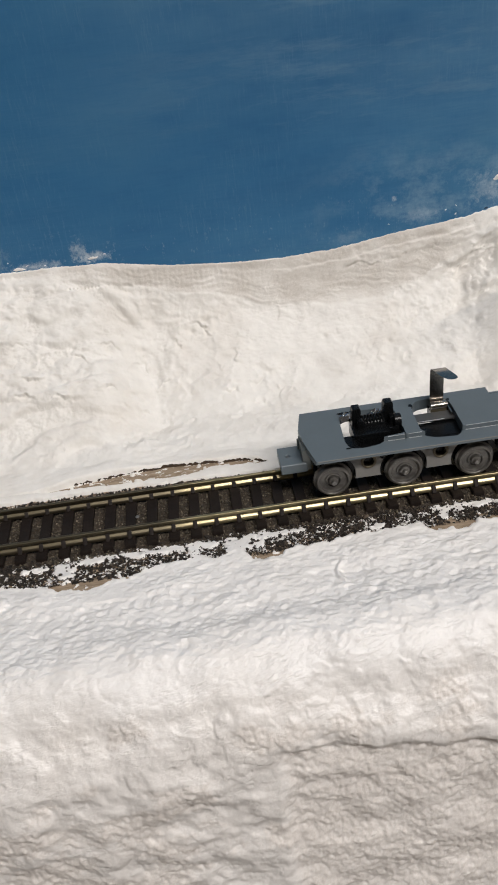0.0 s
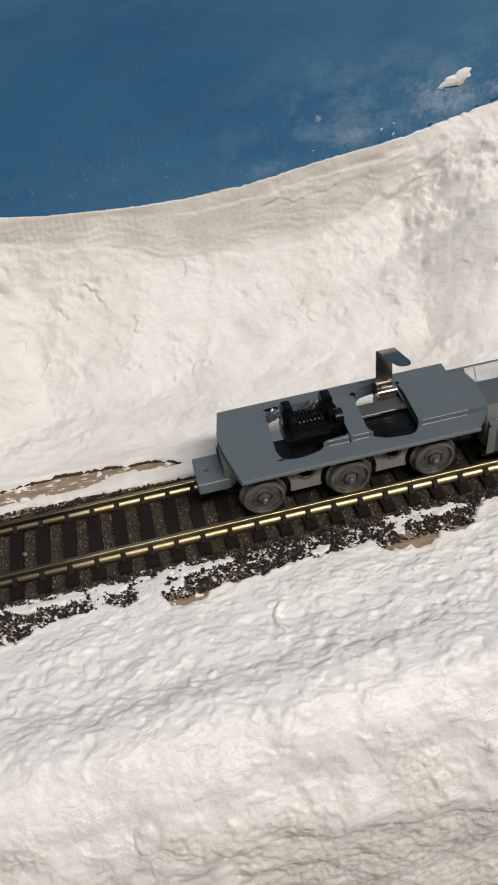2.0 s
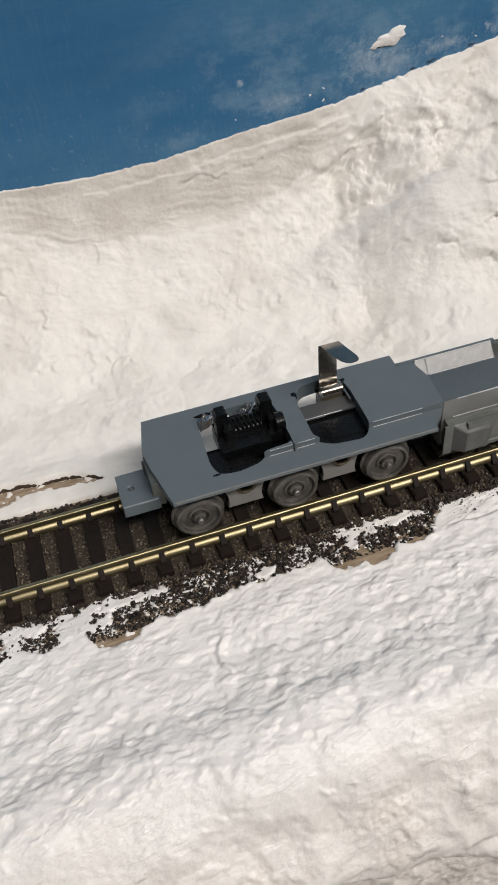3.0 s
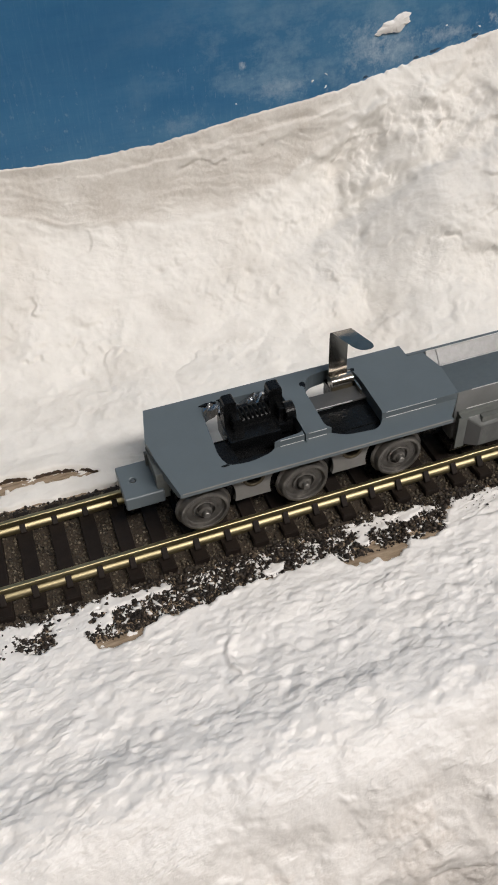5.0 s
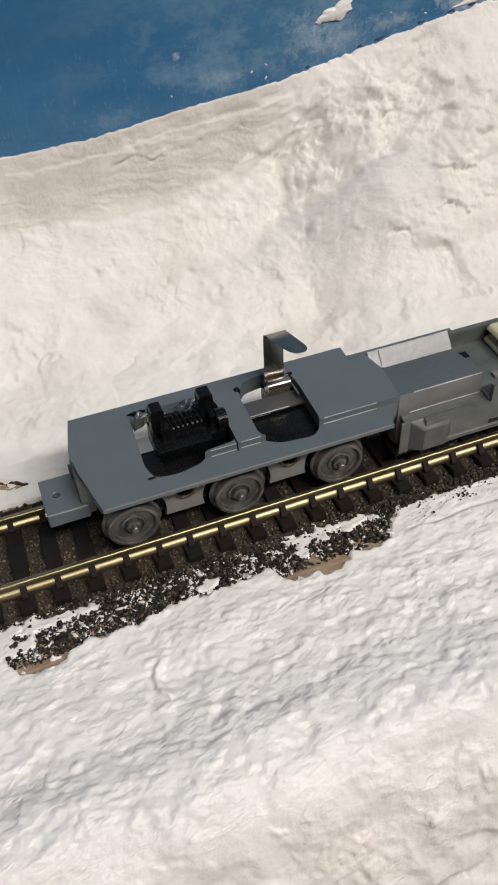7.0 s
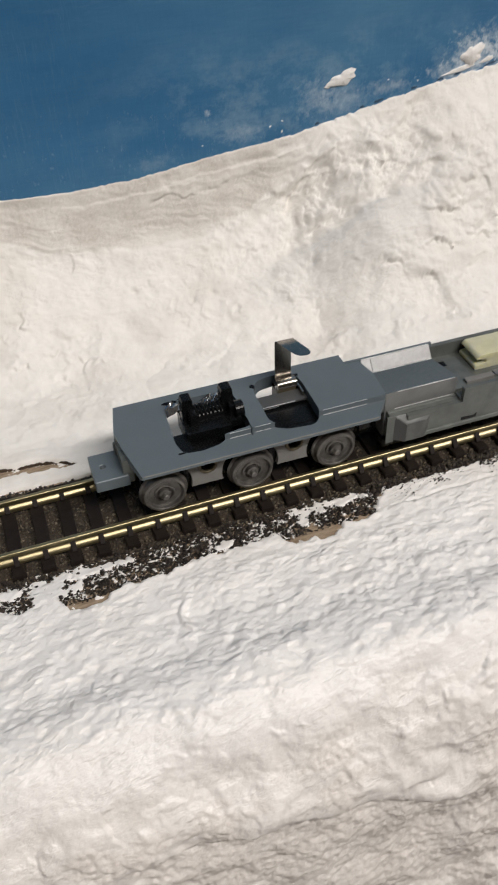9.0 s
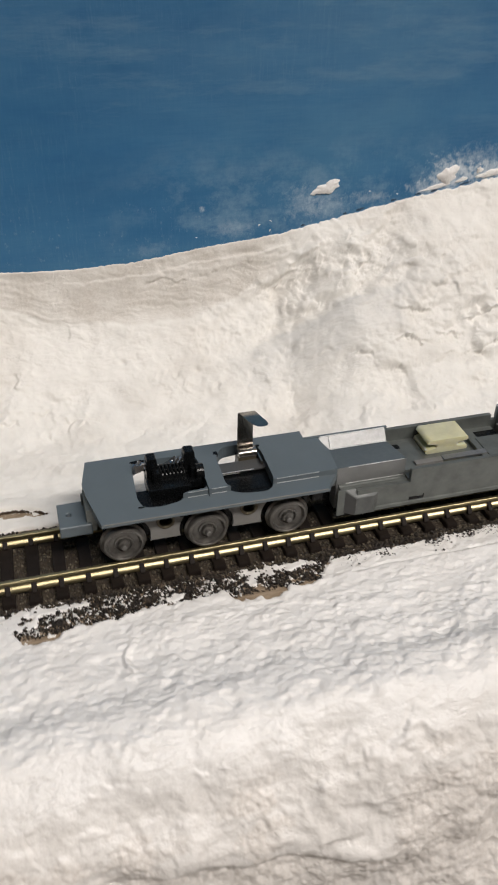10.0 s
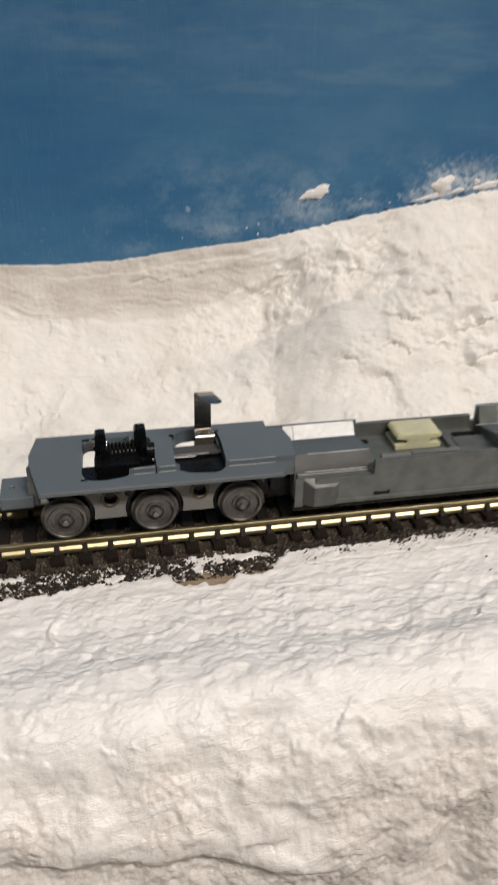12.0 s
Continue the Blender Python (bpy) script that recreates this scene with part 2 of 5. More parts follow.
def band(sock, a, b, c, d):
    """0 below a, 1 from b to c, 0 past d (millimetres)."""
    up, down, both = (_t.nodes.new("ShaderNodeMapRange") for _ in range(2)), None, _t.nodes.new("ShaderNodeMath")
    up, down = tuple(up)
    for n, lo, hi in ((up, a, b), (down, d, c)):
        n.interpolation_type = "SMOOTHSTEP"
        n.inputs["From Min"].default_value, n.inputs["From Max"].default_value = (lo, hi) if lo < hi else (hi, lo)
        if lo > hi:
            n.inputs["To Min"].default_value, n.inputs["To Max"].default_value = 1.0, 0.0
        _t.links.new(sock, n.inputs["Value"])
    both.operation = "MULTIPLY"
    _t.links.new(up.outputs[0], both.inputs[0])
    _t.links.new(down.outputs[0], both.inputs[1])
    return both.outputs[0]


def times(a, b):
    n = _t.nodes.new("ShaderNodeMath")
    n.operation = "MULTIPLY"
    _t.links.new(a, n.inputs[0])
    if isinstance(b, float):
        n.inputs[1].default_value = b
    else:
        _t.links.new(b, n.inputs[1])
    return n.outputs[0]


_hz = noise_tex(_t, coords(_t, 0.16, (1.0, 1, 1.3)), 6, 0.7)
_hm = ramp(_t, _hz, [(0.46, (0, 0, 0)), (0.78, (1, 1, 1))])
_zone = times(band(_xyz.outputs[2], 20.0, 26.0, 31.0, 46.0), band(_xyz.outputs[0], -2.0, 30.0, 150.0, 200.0))
_c3 = mix(_t, times(times(_zone, _hm), 0.85), _c3, (0.24, 0.37, 0.49))
_upper = times(band(_xyz.outputs[2], 38.0, 70.0, 200.0, 300.0), ramp(_t, _broad, [(0.35, (0, 0, 0)), (0.7, (1, 1, 1))]))
_upper = times(_upper, band(_xyz.outputs[0], -60.0, 25.0, 300.0, 400.0))
_c3 = mix(_t, times(band(_xyz.outputs[0], -400.0, -300.0, -45.0, 25.0), 0.45), _c3, (0.014, 0.112, 0.245))
_c3 = mix(_t, times(_upper, 0.72), _c3, (0.125, 0.230, 0.330))
_dry = ramp(_t, noise_tex(_t, coords(_t, 0.7, (1.6, 1, 0.8)), 4, 0.7), [(0.60, (0, 0, 0)), (0.72, (1, 1, 1))])
_c3 = mix(_t, times(times(band(_xyz.outputs[2], 21.0, 24.0, 29.0, 37.0), _dry), 0.20), _c3, (0.62, 0.66, 0.70))
# long faint arcs of the brush, fine scrubbed lines, and scumbled white patches
_warp = coords(_t, 0.045, (0.45, 1, 2.6))
_arc = ramp(_t, noise_tex(_t, _warp, 7, 0.72), [(0.50, (0, 0, 0)), (0.60, (1, 1, 1)), (0.66, (0, 0, 0))])
_arc = times(_arc, band(_xyz.outputs[0], -45.0, 20.0, 300.0, 400.0))
_c3 = mix(_t, times(times(_arc, band(_xyz.outputs[2], 36.0, 52.0, 200.0, 300.0)), 0.32), _c3, (0.17, 0.29, 0.40))
_scrub = ramp(_t, noise_tex(_t, coords(_t, 1.0, (3.2, 1, 0.28)), 5, 0.75), [(0.52, (0, 0, 0)), (0.70, (1, 1, 1))])
_where = ramp(_t, noise_tex(_t, coords(_t, 0.07), 4, 0.6), [(0.42, (0, 0, 0)), (0.62, (1, 1, 1))])
_c3 = mix(_t, times(times(_scrub, _where), 0.20), _c3, (0.20, 0.33, 0.45))
_stroke = ramp(_t, noise_tex(_t, coords(_t, 1.0, (0.16, 1, 3.4)), 5, 0.72), [(0.44, (0, 0, 0)), (0.72, (1, 1, 1))])
_lay = ramp(_t, noise_tex(_t, coords(_t, 0.055, (0.8, 1, 1.3)), 4, 0.6), [(0.40, (0, 0, 0)), (0.66, (1, 1, 1))])
_c3 = mix(_t, times(times(_stroke, _lay), 0.13), _c3, (0.15, 0.28, 0.41))
_deep = ramp(_t, noise_tex(_t, coords(_t, 0.8, (0.22, 1, 3.0)), 5, 0.7), [(0.50, (0, 0, 0)), (0.74, (1, 1, 1))])
_c3 = mix(_t, times(_deep, 0.15), _c3, (0.010, 0.085, 0.210))
_rag = noise_tex(_t, coords(_t, 0.8), 7, 0.78)


def scumble(cx, cz, w, h, strength):
    """A ragged dry-brushed white patch on the board."""
    global _c3
    sub = _t.nodes.new("ShaderNodeVectorMath")
    sub.operation = "MULTIPLY_ADD"
    w, h = 1.5 * w, 1.5 * h
    sub.inputs[1].default_value = (1000.0 / w, 0.0, 1000.0 / h)
    sub.inputs[2].default_value = (-cx / w, 0.0, -cz / h)
    tc = _t.nodes.new("ShaderNodeTexCoord")
    _t.links.new(tc.outputs["Object"], sub.inputs[0])
    far = _t.nodes.new("ShaderNodeVectorMath")
    far.operation = "LENGTH"
    _t.links.new(sub.outputs[0], far.inputs[0])
    val = _t.nodes.new("ShaderNodeMath")
    val.operation = "MULTIPLY_ADD"
    _t.links.new(far.outputs["Value"], val.inputs[0])
    val.inputs[1].default_value = -0.28
    _t.links.new(_rag, val.inputs[2])
    mask = ramp(_t, val.outputs[0], [(0.26, (0, 0, 0)), (0.52, (strength,) * 3)])
    _c3 = mix(_t, mask, _c3, (0.60, 0.67, 0.73))


for _q in ((72.5, 34.0, 4.5, 2.6, 0.95), (80.0, 33.8, 5.0, 1.8, 0.95), (68.5, 31.6, 4.5, 1.3, 0.7), (77.0, 36.5, 7.0, 2.0, 0.35), (43.0, 30.6, 3.5, 2.6, 0.34), (48.0, 29.6, 4.0, 1.8, 0.3), (23.9, 30.8, 0.45, 0.45, 0.6), (-40.5, 28.8, 1.3, 2.0, 0.55), (-37.5, 27.4, 3.0, 0.9, 0.7), (-50.0, 27.0, 5.0, 0.8, 0.6), (30.0, 26.8, 4.0, 1.2, 0.24), (14.0, 24.0, 3.0, 1.0, 0.14), (-58.0, 29.5, 3.0, 2.5, 0.25), (56.0, 30.5, 4.0, 1.0, 0.4)):
    scumble(*_q)
_t.links.new(_c3, _b.inputs["Base Color"])
_b.inputs["Roughness"].default_value = 0.5
bump(_t, _b, [(_cross, 0.08), (_brush, 0.25)], 0.0001)


# ---- mesh helpers (built in millimetres) ----
def finish(name, bm, mat, parent=None, label="", smooth=0.0, bev=0.0):
    bmesh.ops.remove_doubles(bm, verts=bm.verts, dist=1e-4)
    bmesh.ops.recalc_face_normals(bm, faces=bm.faces)
    if bev:
        sharp = [e for e in bm.edges if len(e.link_faces) == 2 and e.calc_face_angle(0) > 0.5]
        bmesh.ops.bevel(bm, geom=sharp, offset=bev, segments=2, profile=0.7, affect="EDGES", clamp_overlap=True)
    bmesh.ops.scale(bm, vec=(MM, MM, MM), verts=bm.verts)
    me = bpy.data.meshes.new(name)
    bm.to_mesh(me)
    bm.free()
    if smooth:
        me.shade_smooth()
        me.set_sharp_from_angle(angle=radians(smooth))
    me.materials.append(mat)
    ob = new(name, me)
    if parent:
        ob.parent = parent
    if label:
        tagged(ob, label)
    return ob


def box(bm, x0, x1, y0, y1, z0, z1):
    vs = bmesh.ops.create_cube(bm, size=1.0)["verts"]
    for v in vs:
        v.co = Vector(((x0 + x1) / 2 + v.co.x * (x1 - x0), (y0 + y1) / 2 + v.co.y * (y1 - y0), (z0 + z1) / 2 + v.co.z * (z1 - z0)))
    return vs


def prism(bm, pts, z0, z1, axis="z"):
    """Extrude a closed outline. axis z: pts are x, y; axis x: pts are y, z; axis y: pts are x, z."""
    def at(p, h):
        return {"z": (p[0], p[1], h), "x": (h, p[0], p[1]), "y": (p[0], h, p[1])}[axis]
    a = [bm.verts.new(at(p, z0)) for p in pts]
    b = [bm.verts.new(at(p, z1)) for p in pts]
    bm.faces.new(a[::-1])
    bm.faces.new(b)
    for i in range(len(pts)):
        j = (i + 1) % len(pts)
        bm.faces.new((a[i], a[j], b[j], b[i]))


def lathe(bm, prof, cx, cz, seg=48, closed=True):
    """Turn a profile of (radius, y) round the y axis through (cx, cz)."""
    rings = []
    for r, y in prof:
        rings.append([bm.verts.new((cx + r * math.cos(2 * math.pi * k / seg), y, cz + r * math.sin(2 * math.pi * k / seg))) for k in range(seg)])
    for a, b in zip(rings, rings[1:]):
        for k in range(seg):
            j = (k + 1) % seg
            bm.faces.new((a[k], a[j], b[j], b[k]))
    if closed:
        bm.faces.new(rings[0])
        bm.faces.new(rings[-1][::-1])


def round_outline(pts, radius, seg=4):
    out = []
    n = len(pts)
    for i in range(n):
        p, a, b = Vector(pts[i]), Vector(pts[i - 1]), Vector(pts[(i + 1) % n])
        r = min(radius, 0.45 * (a - p).length, 0.45 * (b - p).length)
        s, e = p + (a - p).normalized() * r, p + (b - p).normalized() * r
        for k in range(seg + 1):
            u = k / seg
            out.append(tuple((1 - u) ** 2 * s + 2 * u * (1 - u) * p + u * u * e))
    return out


def solid(build):
    bm = bmesh.new()
    build(bm)
    bmesh.ops.remove_doubles(bm, verts=bm.verts, dist=1e-5)
    bmesh.ops.recalc_face_normals(bm, faces=bm.faces)
    me = bpy.data.meshes.new("solid")
    bm.to_mesh(me)
    bm.free()
    return bpy.data.objects.new("solid", me)


def carve(base, cutters, kind="DIFFERENCE"):
    """The base solid less its cutters, as a bmesh in millimetres."""
    scene.collection.objects.link(base)
    for c in cutters:
        scene.collection.objects.link(c)
        md = base.modifiers.new("cut", "BOOLEAN")
        md.operation, md.object, md.solver = kind, c, "EXACT"
    bpy.context.view_layer.update()
    me = bpy.data.meshes.new_from_object(base.evaluated_get(bpy.context.evaluated_depsgraph_get()))
    bm = bmesh.new()
    bm.from_mesh(me)
    for o in (base, *cutters):
        bpy.data.objects.remove(o)
    return bm


# ---- numeric noise for the plaster relief ----
def perlin(u, v, seed):
    iu, iv = np.floor(u).astype(np.int64), np.floor(v).astype(np.int64)
    fu, fv = u - iu, v - iv

    def grad(a, b, x, y):
        h = (a * 374761393 + b * 668265263 + seed * 1442695041) & 0x7FFFFFFF
        h = ((h ^ (h >> 13)) * 1274126177) & 0x7FFFFFFF
        ang = (h % 4096) * (2 * math.pi / 4096)
        return np.cos(ang) * x + np.sin(ang) * y

    su, sv = fu * fu * fu * (fu * (fu * 6 - 15) + 10), fv * fv * fv * (fv * (fv * 6 - 15) + 10)
    a = grad(iu, iv, fu, fv) * (1 - su) + grad(iu + 1, iv, fu - 1, fv) * su
    b = grad(iu, iv + 1, fu, fv - 1) * (1 - su) + grad(iu + 1, iv + 1, fu - 1, fv - 1) * su
    return 1.5 * (a * (1 - sv) + b * sv)


def fbm(u, v, seed, octaves=4, gain=0.5):
    total, amp = 0.0, 1.0
    for k in range(octaves):
        total = total + amp * perlin(u * 2**k, v * 2**k, seed + 17 * k)
        amp *= gain
    return total


def smooth01(a, b, x):
    t = np.clip((x - a) / (b - a), 0, 1)
    return t * t * (3 - 2 * t)


def sheet(name, grid, mat, bare=None, cool=None):
    """A smooth mesh over a grid of places (rows, columns, 3) in millimetres."""
    n, m, _ = grid.shape
    idx = np.arange(n * m).reshape(n, m)
    quads = np.stack([idx[:-1, :-1], idx[1:, :-1], idx[1:, 1:], idx[:-1, 1:]], -1).reshape(-1, 4)
    me = bpy.data.meshes.new(name)
    me.vertices.add(n * m)
    me.vertices.foreach_set("co", (grid.reshape(-1, 3) * MM).astype(np.float32).ravel())
    me.loops.add(quads.size)
    me.loops.foreach_set("vertex_index", quads.ravel().astype(np.int32))
    me.polygons.add(len(quads))
    me.polygons.foreach_set("loop_start", np.arange(0, quads.size, 4, dtype=np.int32))
    me.update(calc_edges=True)
    me.validate()
    me.shade_smooth()
    me.materials.append(mat)
    if bare is not None:
        me.attributes.new("bare", "FLOAT", "POINT").data.foreach_set("value", bare.astype(np.float32).ravel())
    if cool is not None:
        me.attributes.new("cool", "FLOAT", "POINT").data.foreach_set("value", cool.astype(np.float32).ravel())
    return new(name, me)


LEFT, RIGHT = -300.0, 360.0


def along(step):
    """Stations along the track: even where the camera looks, wider towards the ends."""
    mid = np.arange(-72.0, 96.0, step)
    tail = np.cumsum(step * 1.06 ** np.arange(1, 140))
    lo = mid[0] - tail
    hi = mid[-1] + tail
    return np.r_[[LEFT], lo[lo > LEFT][::-1], mid, hi[hi < RIGHT], [RIGHT]]


# ---- setting ----
# Ridge height along the backdrop, edge of the hill, edge of the front bank.
RIDGE_X = [-300, -120, -57, -46, -36, -23, -11, 0, 12, 24, 36, 45, 52, 63, 74, 83, 120, 360]
RIDGE_Z = [30, 29, 26.8, 26.5, 25.9, 23.6, 22.4, 21.8, 22.2, 23.8, 24.8, 26.3, 27.7, 29.8, 31.3, 32.8, 35, 33]
HILL_A = [(7.75, -3.2), (7.9, -2.5), (9.5, -2.45), (20, -2.6), (28, -2.0), (34, 1.0), (40, 6.8), (45.0, 12.6), (47.3, 18.5), (48.25, 22.5)]
HILL_B = [(7.75, -3.2), (7.9, -2.5), (9.5, -2.4), (18, -1.2), (24, 1.6), (28, 5.5), (33, 11.0), (38.5, 17.5), (44, 25.0), (48.2, 29.5)]
EDGE_X = [-300, -57, -53, -47, -38, -35.5, -29.6, -25.4, -23.3, -21.5, -18.8, -17.2, -15.5, -12.9, -10.5, -6, -2, 3, 8, 12.6, 14, 27, 28.5, 30, 44, 62, 360]
EDGE_Y = [-9.5, -11.6, -13, -13.4, -13.4, -13.6, -12.0, -11.9, -11.4, -12.4, -12.0, -11.2, -13.0, -13.2, -13.0, -12.5, -12.6, -11.6, -11.7, -11.5, -12.6, -12.4, -9.6, -8.7, -8.5, -7.9, -8.0]
BANK = [(-6.6, -3.6), (-12, -2.75), (-16, -2.7), (-20, -2.95), (-25, -2.75), (-29.3, -1.65), (-32.6, -2.1), (-35.7, -4.4), (-38.2, -7.0), (-40.9, -12), (-42.4, -16), (-43.4, -20), (-44.0, -28), (-45.2, -45), (-48, -75), (-49, -104)]


def terrace(n, height, sharp=0.12):
    """Turns a smooth field into shelves with steep lips, like trowelled skins of plaster."""
    base = np.floor(n)
    return height * (base + smooth01(1 - sharp, 1.0, n - base) + 0.35 * (n - base))


# Small pits in the plaster: station, share of the way up, size.
PITS = [(6.9, 0.66, 0.9), (-17.5, 0.78, 1.1), (-20.5, 0.74, 0.7), (9.5, 0.55, 0.9), (-6.0, 0.55, 0.8), (38.0, 0.62, 0.9), (63.0, 0.7, 1.4), (70.0, 0.55, 1.6), (-33.0, 0.6, 1.0), (-29.0, 0.45, 0.8), (20.0, 0.60, 0.8), (52.0, 0.5, 1.2), (-44.0, 0.7, 0.9)]


def flakes(d, xs, s_mid, count, seed, x_lim, s_lim, size, height, along_track=0.0):
    """Little curved lips and torn crusts pressed into the plaster."""
    rng = np.random.default_rng(seed)
    for _ in range(count):
        px, ps = rng.uniform(*x_lim), rng.uniform(*s_lim)
        r = rng.uniform(*size) * rng.uniform(0.5, 1.0)
        a = rng.normal(0.0, 0.5) if along_track else rng.uniform(-1.3, 1.3)
        h = height * r * rng.uniform(0.5, 1.0) * rng.choice([1, 1, -0.7])
        i0, i1 = np.searchsorted(xs, [px - 3 * r, px + 3 * r])
        j0, j1 = np.searchsorted(s_mid, [ps - 3 * r, ps + 3 * r])
        if i1 - i0 < 3 or j1 - j0 < 3:
            continue
        u0, v0 = (xs[i0:i1, None] - px) / r, (s_mid[None, j0:j1] - ps) / r
        u, v = u0 * math.cos(a) + v0 * math.sin(a), v0 * math.cos(a) - u0 * math.sin(a)
        bend = rng.uniform(-0.5, 0.5) * u * u + 0.18 * np.sin(3.1 * u + rng.uniform(0, 6)) + 0.08 * np.sin(8 * u + rng.uniform(0, 6))
        q = v - bend
        lip = smooth01(-0.05, 0.05, q) * np.exp(-2.2 * np.clip(q, 0, None)) * np.exp(-1.4 * u * u)
        d[i0:i1, j0:j1] += h * lip
    return d


def dabs(d, xs, ss, count, seed, x_lim, s_lim, size, aspect, height, lean=(0.0, 0.9), dig=0.45):
    """Overlapping trowel dabs and scoops, each with one crisp edge, laid one over another."""
    rng = np.random.default_rng(seed)
    for _ in range(count):
        px, ps = rng.uniform(*x_lim), rng.uniform(*s_lim)
        r = size[0] + (size[1] - size[0]) * rng.uniform(0, 1) ** 1.8
        q = r * aspect * rng.uniform(0.7, 1.4)
        a = rng.normal(*lean)
        i0, i1 = np.searchsorted(xs, [px - 1.4 * r, px + 1.4 * r])
        j0, j1 = np.searchsorted(ss, [ps - 1.4 * r, ps + 1.4 * r])
        if i1 - i0 < 4 or j1 - j0 < 4:
            continue
        x, y = xs[i0:i1, None] - px, ss[None, j0:j1] - ps
        u, v = (x * math.cos(a) + y * math.sin(a)) / r, (y * math.cos(a) - x * math.sin(a)) / q
        k1, k2, p1, p2 = rng.uniform(-0.35, 0.35), rng.uniform(0.05, 0.22), rng.uniform(0, 6.3), rng.uniform(0, 6.3)
        v = v + k1 * u * u + k2 * np.sin(2.7 * u + p1) + 0.08 * np.sin(6.5 * u + p2)
        rr = u * u + v * v
        h = height * r * rng.uniform(0.5, 1.2)
        win = d[i0:i1, j0:j1]
        m = win[(i1 - i0) // 2, (j1 - j0) // 2]
        tip = rng.uniform(-0.5, 0.5) * u + rng.uniform(-0.9, 0.9) * v
        if rng.uniform() > dig:
            np.maximum(win, np.where(rr < 1.6, m + h * (1 - rr + 0.6 * tip) - 0.3 * h, -9), out=win)
        else:
            np.minimum(win, np.where(rr < 1.6, m - h * (1 - rr + 0.6 * tip) + 0.3 * h, 9), out=win)
    return d


# The brow under the smooth hollow: station, distance below the ridge.
BROW_X = [-300, -60, -40, -26, -14, -1, 9, 21, 33, 44, 60, 360]
BROW_D = [1.5, 2.0, 3.7, 5.0, 6.2, 9.6, 11.8, 12.4, 8.6, 4.0, 2.0, 1.5]


# Upper edge of the torn strip at the foot of the hill.
TEAR_X = [-56, -50, -44.5, -38.7, -34, -29, -24, -18, -15.4, -12.7, -10, -9.4]
TEAR_HI = [11.9, 12.5, 13.5, 14.2, 14.6, 15.0, 14.6, 13.9, 13.8, 13.2, 12.0, 11.2]

# Cracked lips in the hill: station and arc length of both ends, height.
CRACKS_WEST = [(-19.5, 42.0, -16.0, 38.3, 0.35), (-24.8, 38.2, -22.6, 37.2, 0.3), (-4.6, 25.8, -0.8, 24.4, 0.35), (-13.0, 35.1, -11.6, 32.3, 0.25), (-9.3, 28.2, -6.5, 26.6, 0.25), (-16.0, 26.8, -12.5, 25.4, 0.25), (-57, 36.0, -53.5, 38.4, 0.3), (-45.2, 33.4, -41.5, 33.0, 0.3), (-36.0, 24.0, -31.0, 23.5, 0.3), (-28.0, 31.0, -25.0, 30.0, 0.25), (-55.0, 30.5, -50.0, 29.6, 0.4), (-58.0, 27.0, -52.0, 26.4, 0.35), (-50.0, 25.5, -45.0, 25.8, 0.3), (-40.0, 27.6, -36.0, 26.6, 0.3), (-52.0, 33.6, -48.5, 34.6, 0.3), (-33.0, 34.5, -30.0, 33.6, 0.25), (-38.5, 36.5, -35.0, 36.0, 0.25)]
CRACKS_EAST = [(72.3, 31.3, 79.7, 32.0, 0.5), (48.6, 27.8, 52.5, 24.8, 0.35), (54.4, 23.8, 58.2, 22.4, 0.3), (50.9, 41.2, 53.5, 46.0, 0.5), (72.5, 25.0, 79.5, 25.8, 0.45), (59.0, 34.3, 64.5, 33.0, 0.4), (79.0, 37.1, 82.3, 34.6, 0.4), (12.0, 49.0, 21.0, 49.8, 0.35), (21.0, 49.9, 35.0, 51.0, 0.18), (24.0, 35.0, 30.0, 40.0, 0.25), (66.0, 38.5, 71.0, 36.5, 0.3), (40.0, 31.0, 45.0, 29.0, 0.25), (57.0, 28.6, 63.0, 27.5, 0.35), (66.0, 29.0, 71.0, 28.0, 0.35), (35.0, 45.0, 42.0, 47.5, 0.3), (38.0, 48.5, 46.0, 49.5, 0.25)]


def cracked(x2, s, warp, table, furrow=0.6):
    """Raised lips with a thin furrow along one side."""
    cracks = np.zeros_like(s)
    jag = 0.45 * fbm(x2 / 1.6, s / 1.4, 121, 3, 0.6)
    broken = np.clip(0.75 + 0.9 * fbm(x2 / 2.2, s / 2.0, 123, 2), 0.0, 1.4)
    for x0, s0, x1, s1, h in table:
        ln0 = math.hypot(x1 - x0, s1 - s0)
        ex, es = (x1 - x0) / ln0, (s1 - s0) / ln0
        if ex < 0:
            ex, es = -ex, -es
        run = ((x2 - (x0 + x1) / 2) * ex + (s - (s0 + s1) / 2) * es) / (0.5 * ln0)
        off = -(x2 - (x0 + x1) / 2) * es + (s - (s0 + s1) / 2) * ex + 0.5 * np.sin(2.6 * run + x0) + 0.2 * np.sin(7.0 * run + s0) + 0.6 * warp + 0.5 * run * run + jag
        cracks += broken * 1.3 * h * smooth01(-0.2, 0.2, off) * np.exp(-0.3 * np.clip(off, 0, None)) * smooth01(1.6, 0.3, np.abs(run) + 0.3 * warp) - broken * furrow * h * np.exp(-((off + 0.3) / 0.34) ** 2) * smooth01(1.2, 0.3, np.abs(run))
    return cracks


def skins(x2, s, warp, size, aspect, height, seed, slant=0.0):
    """Overlapping torn skins of plaster: smooth treads with crisp broken lips."""
    u, v = (x2 + slant * s + 1.6 * warp) / size, (s - 0.25 * slant * x2 + 1.2 * warp) / (size * aspect)
    field = 1.9 * fbm(u, v, seed, 4, 0.52) + 9
    return height * (terrace(field, 1.0, 0.11) - 1.35 * field + 0.6 * (field - 9))


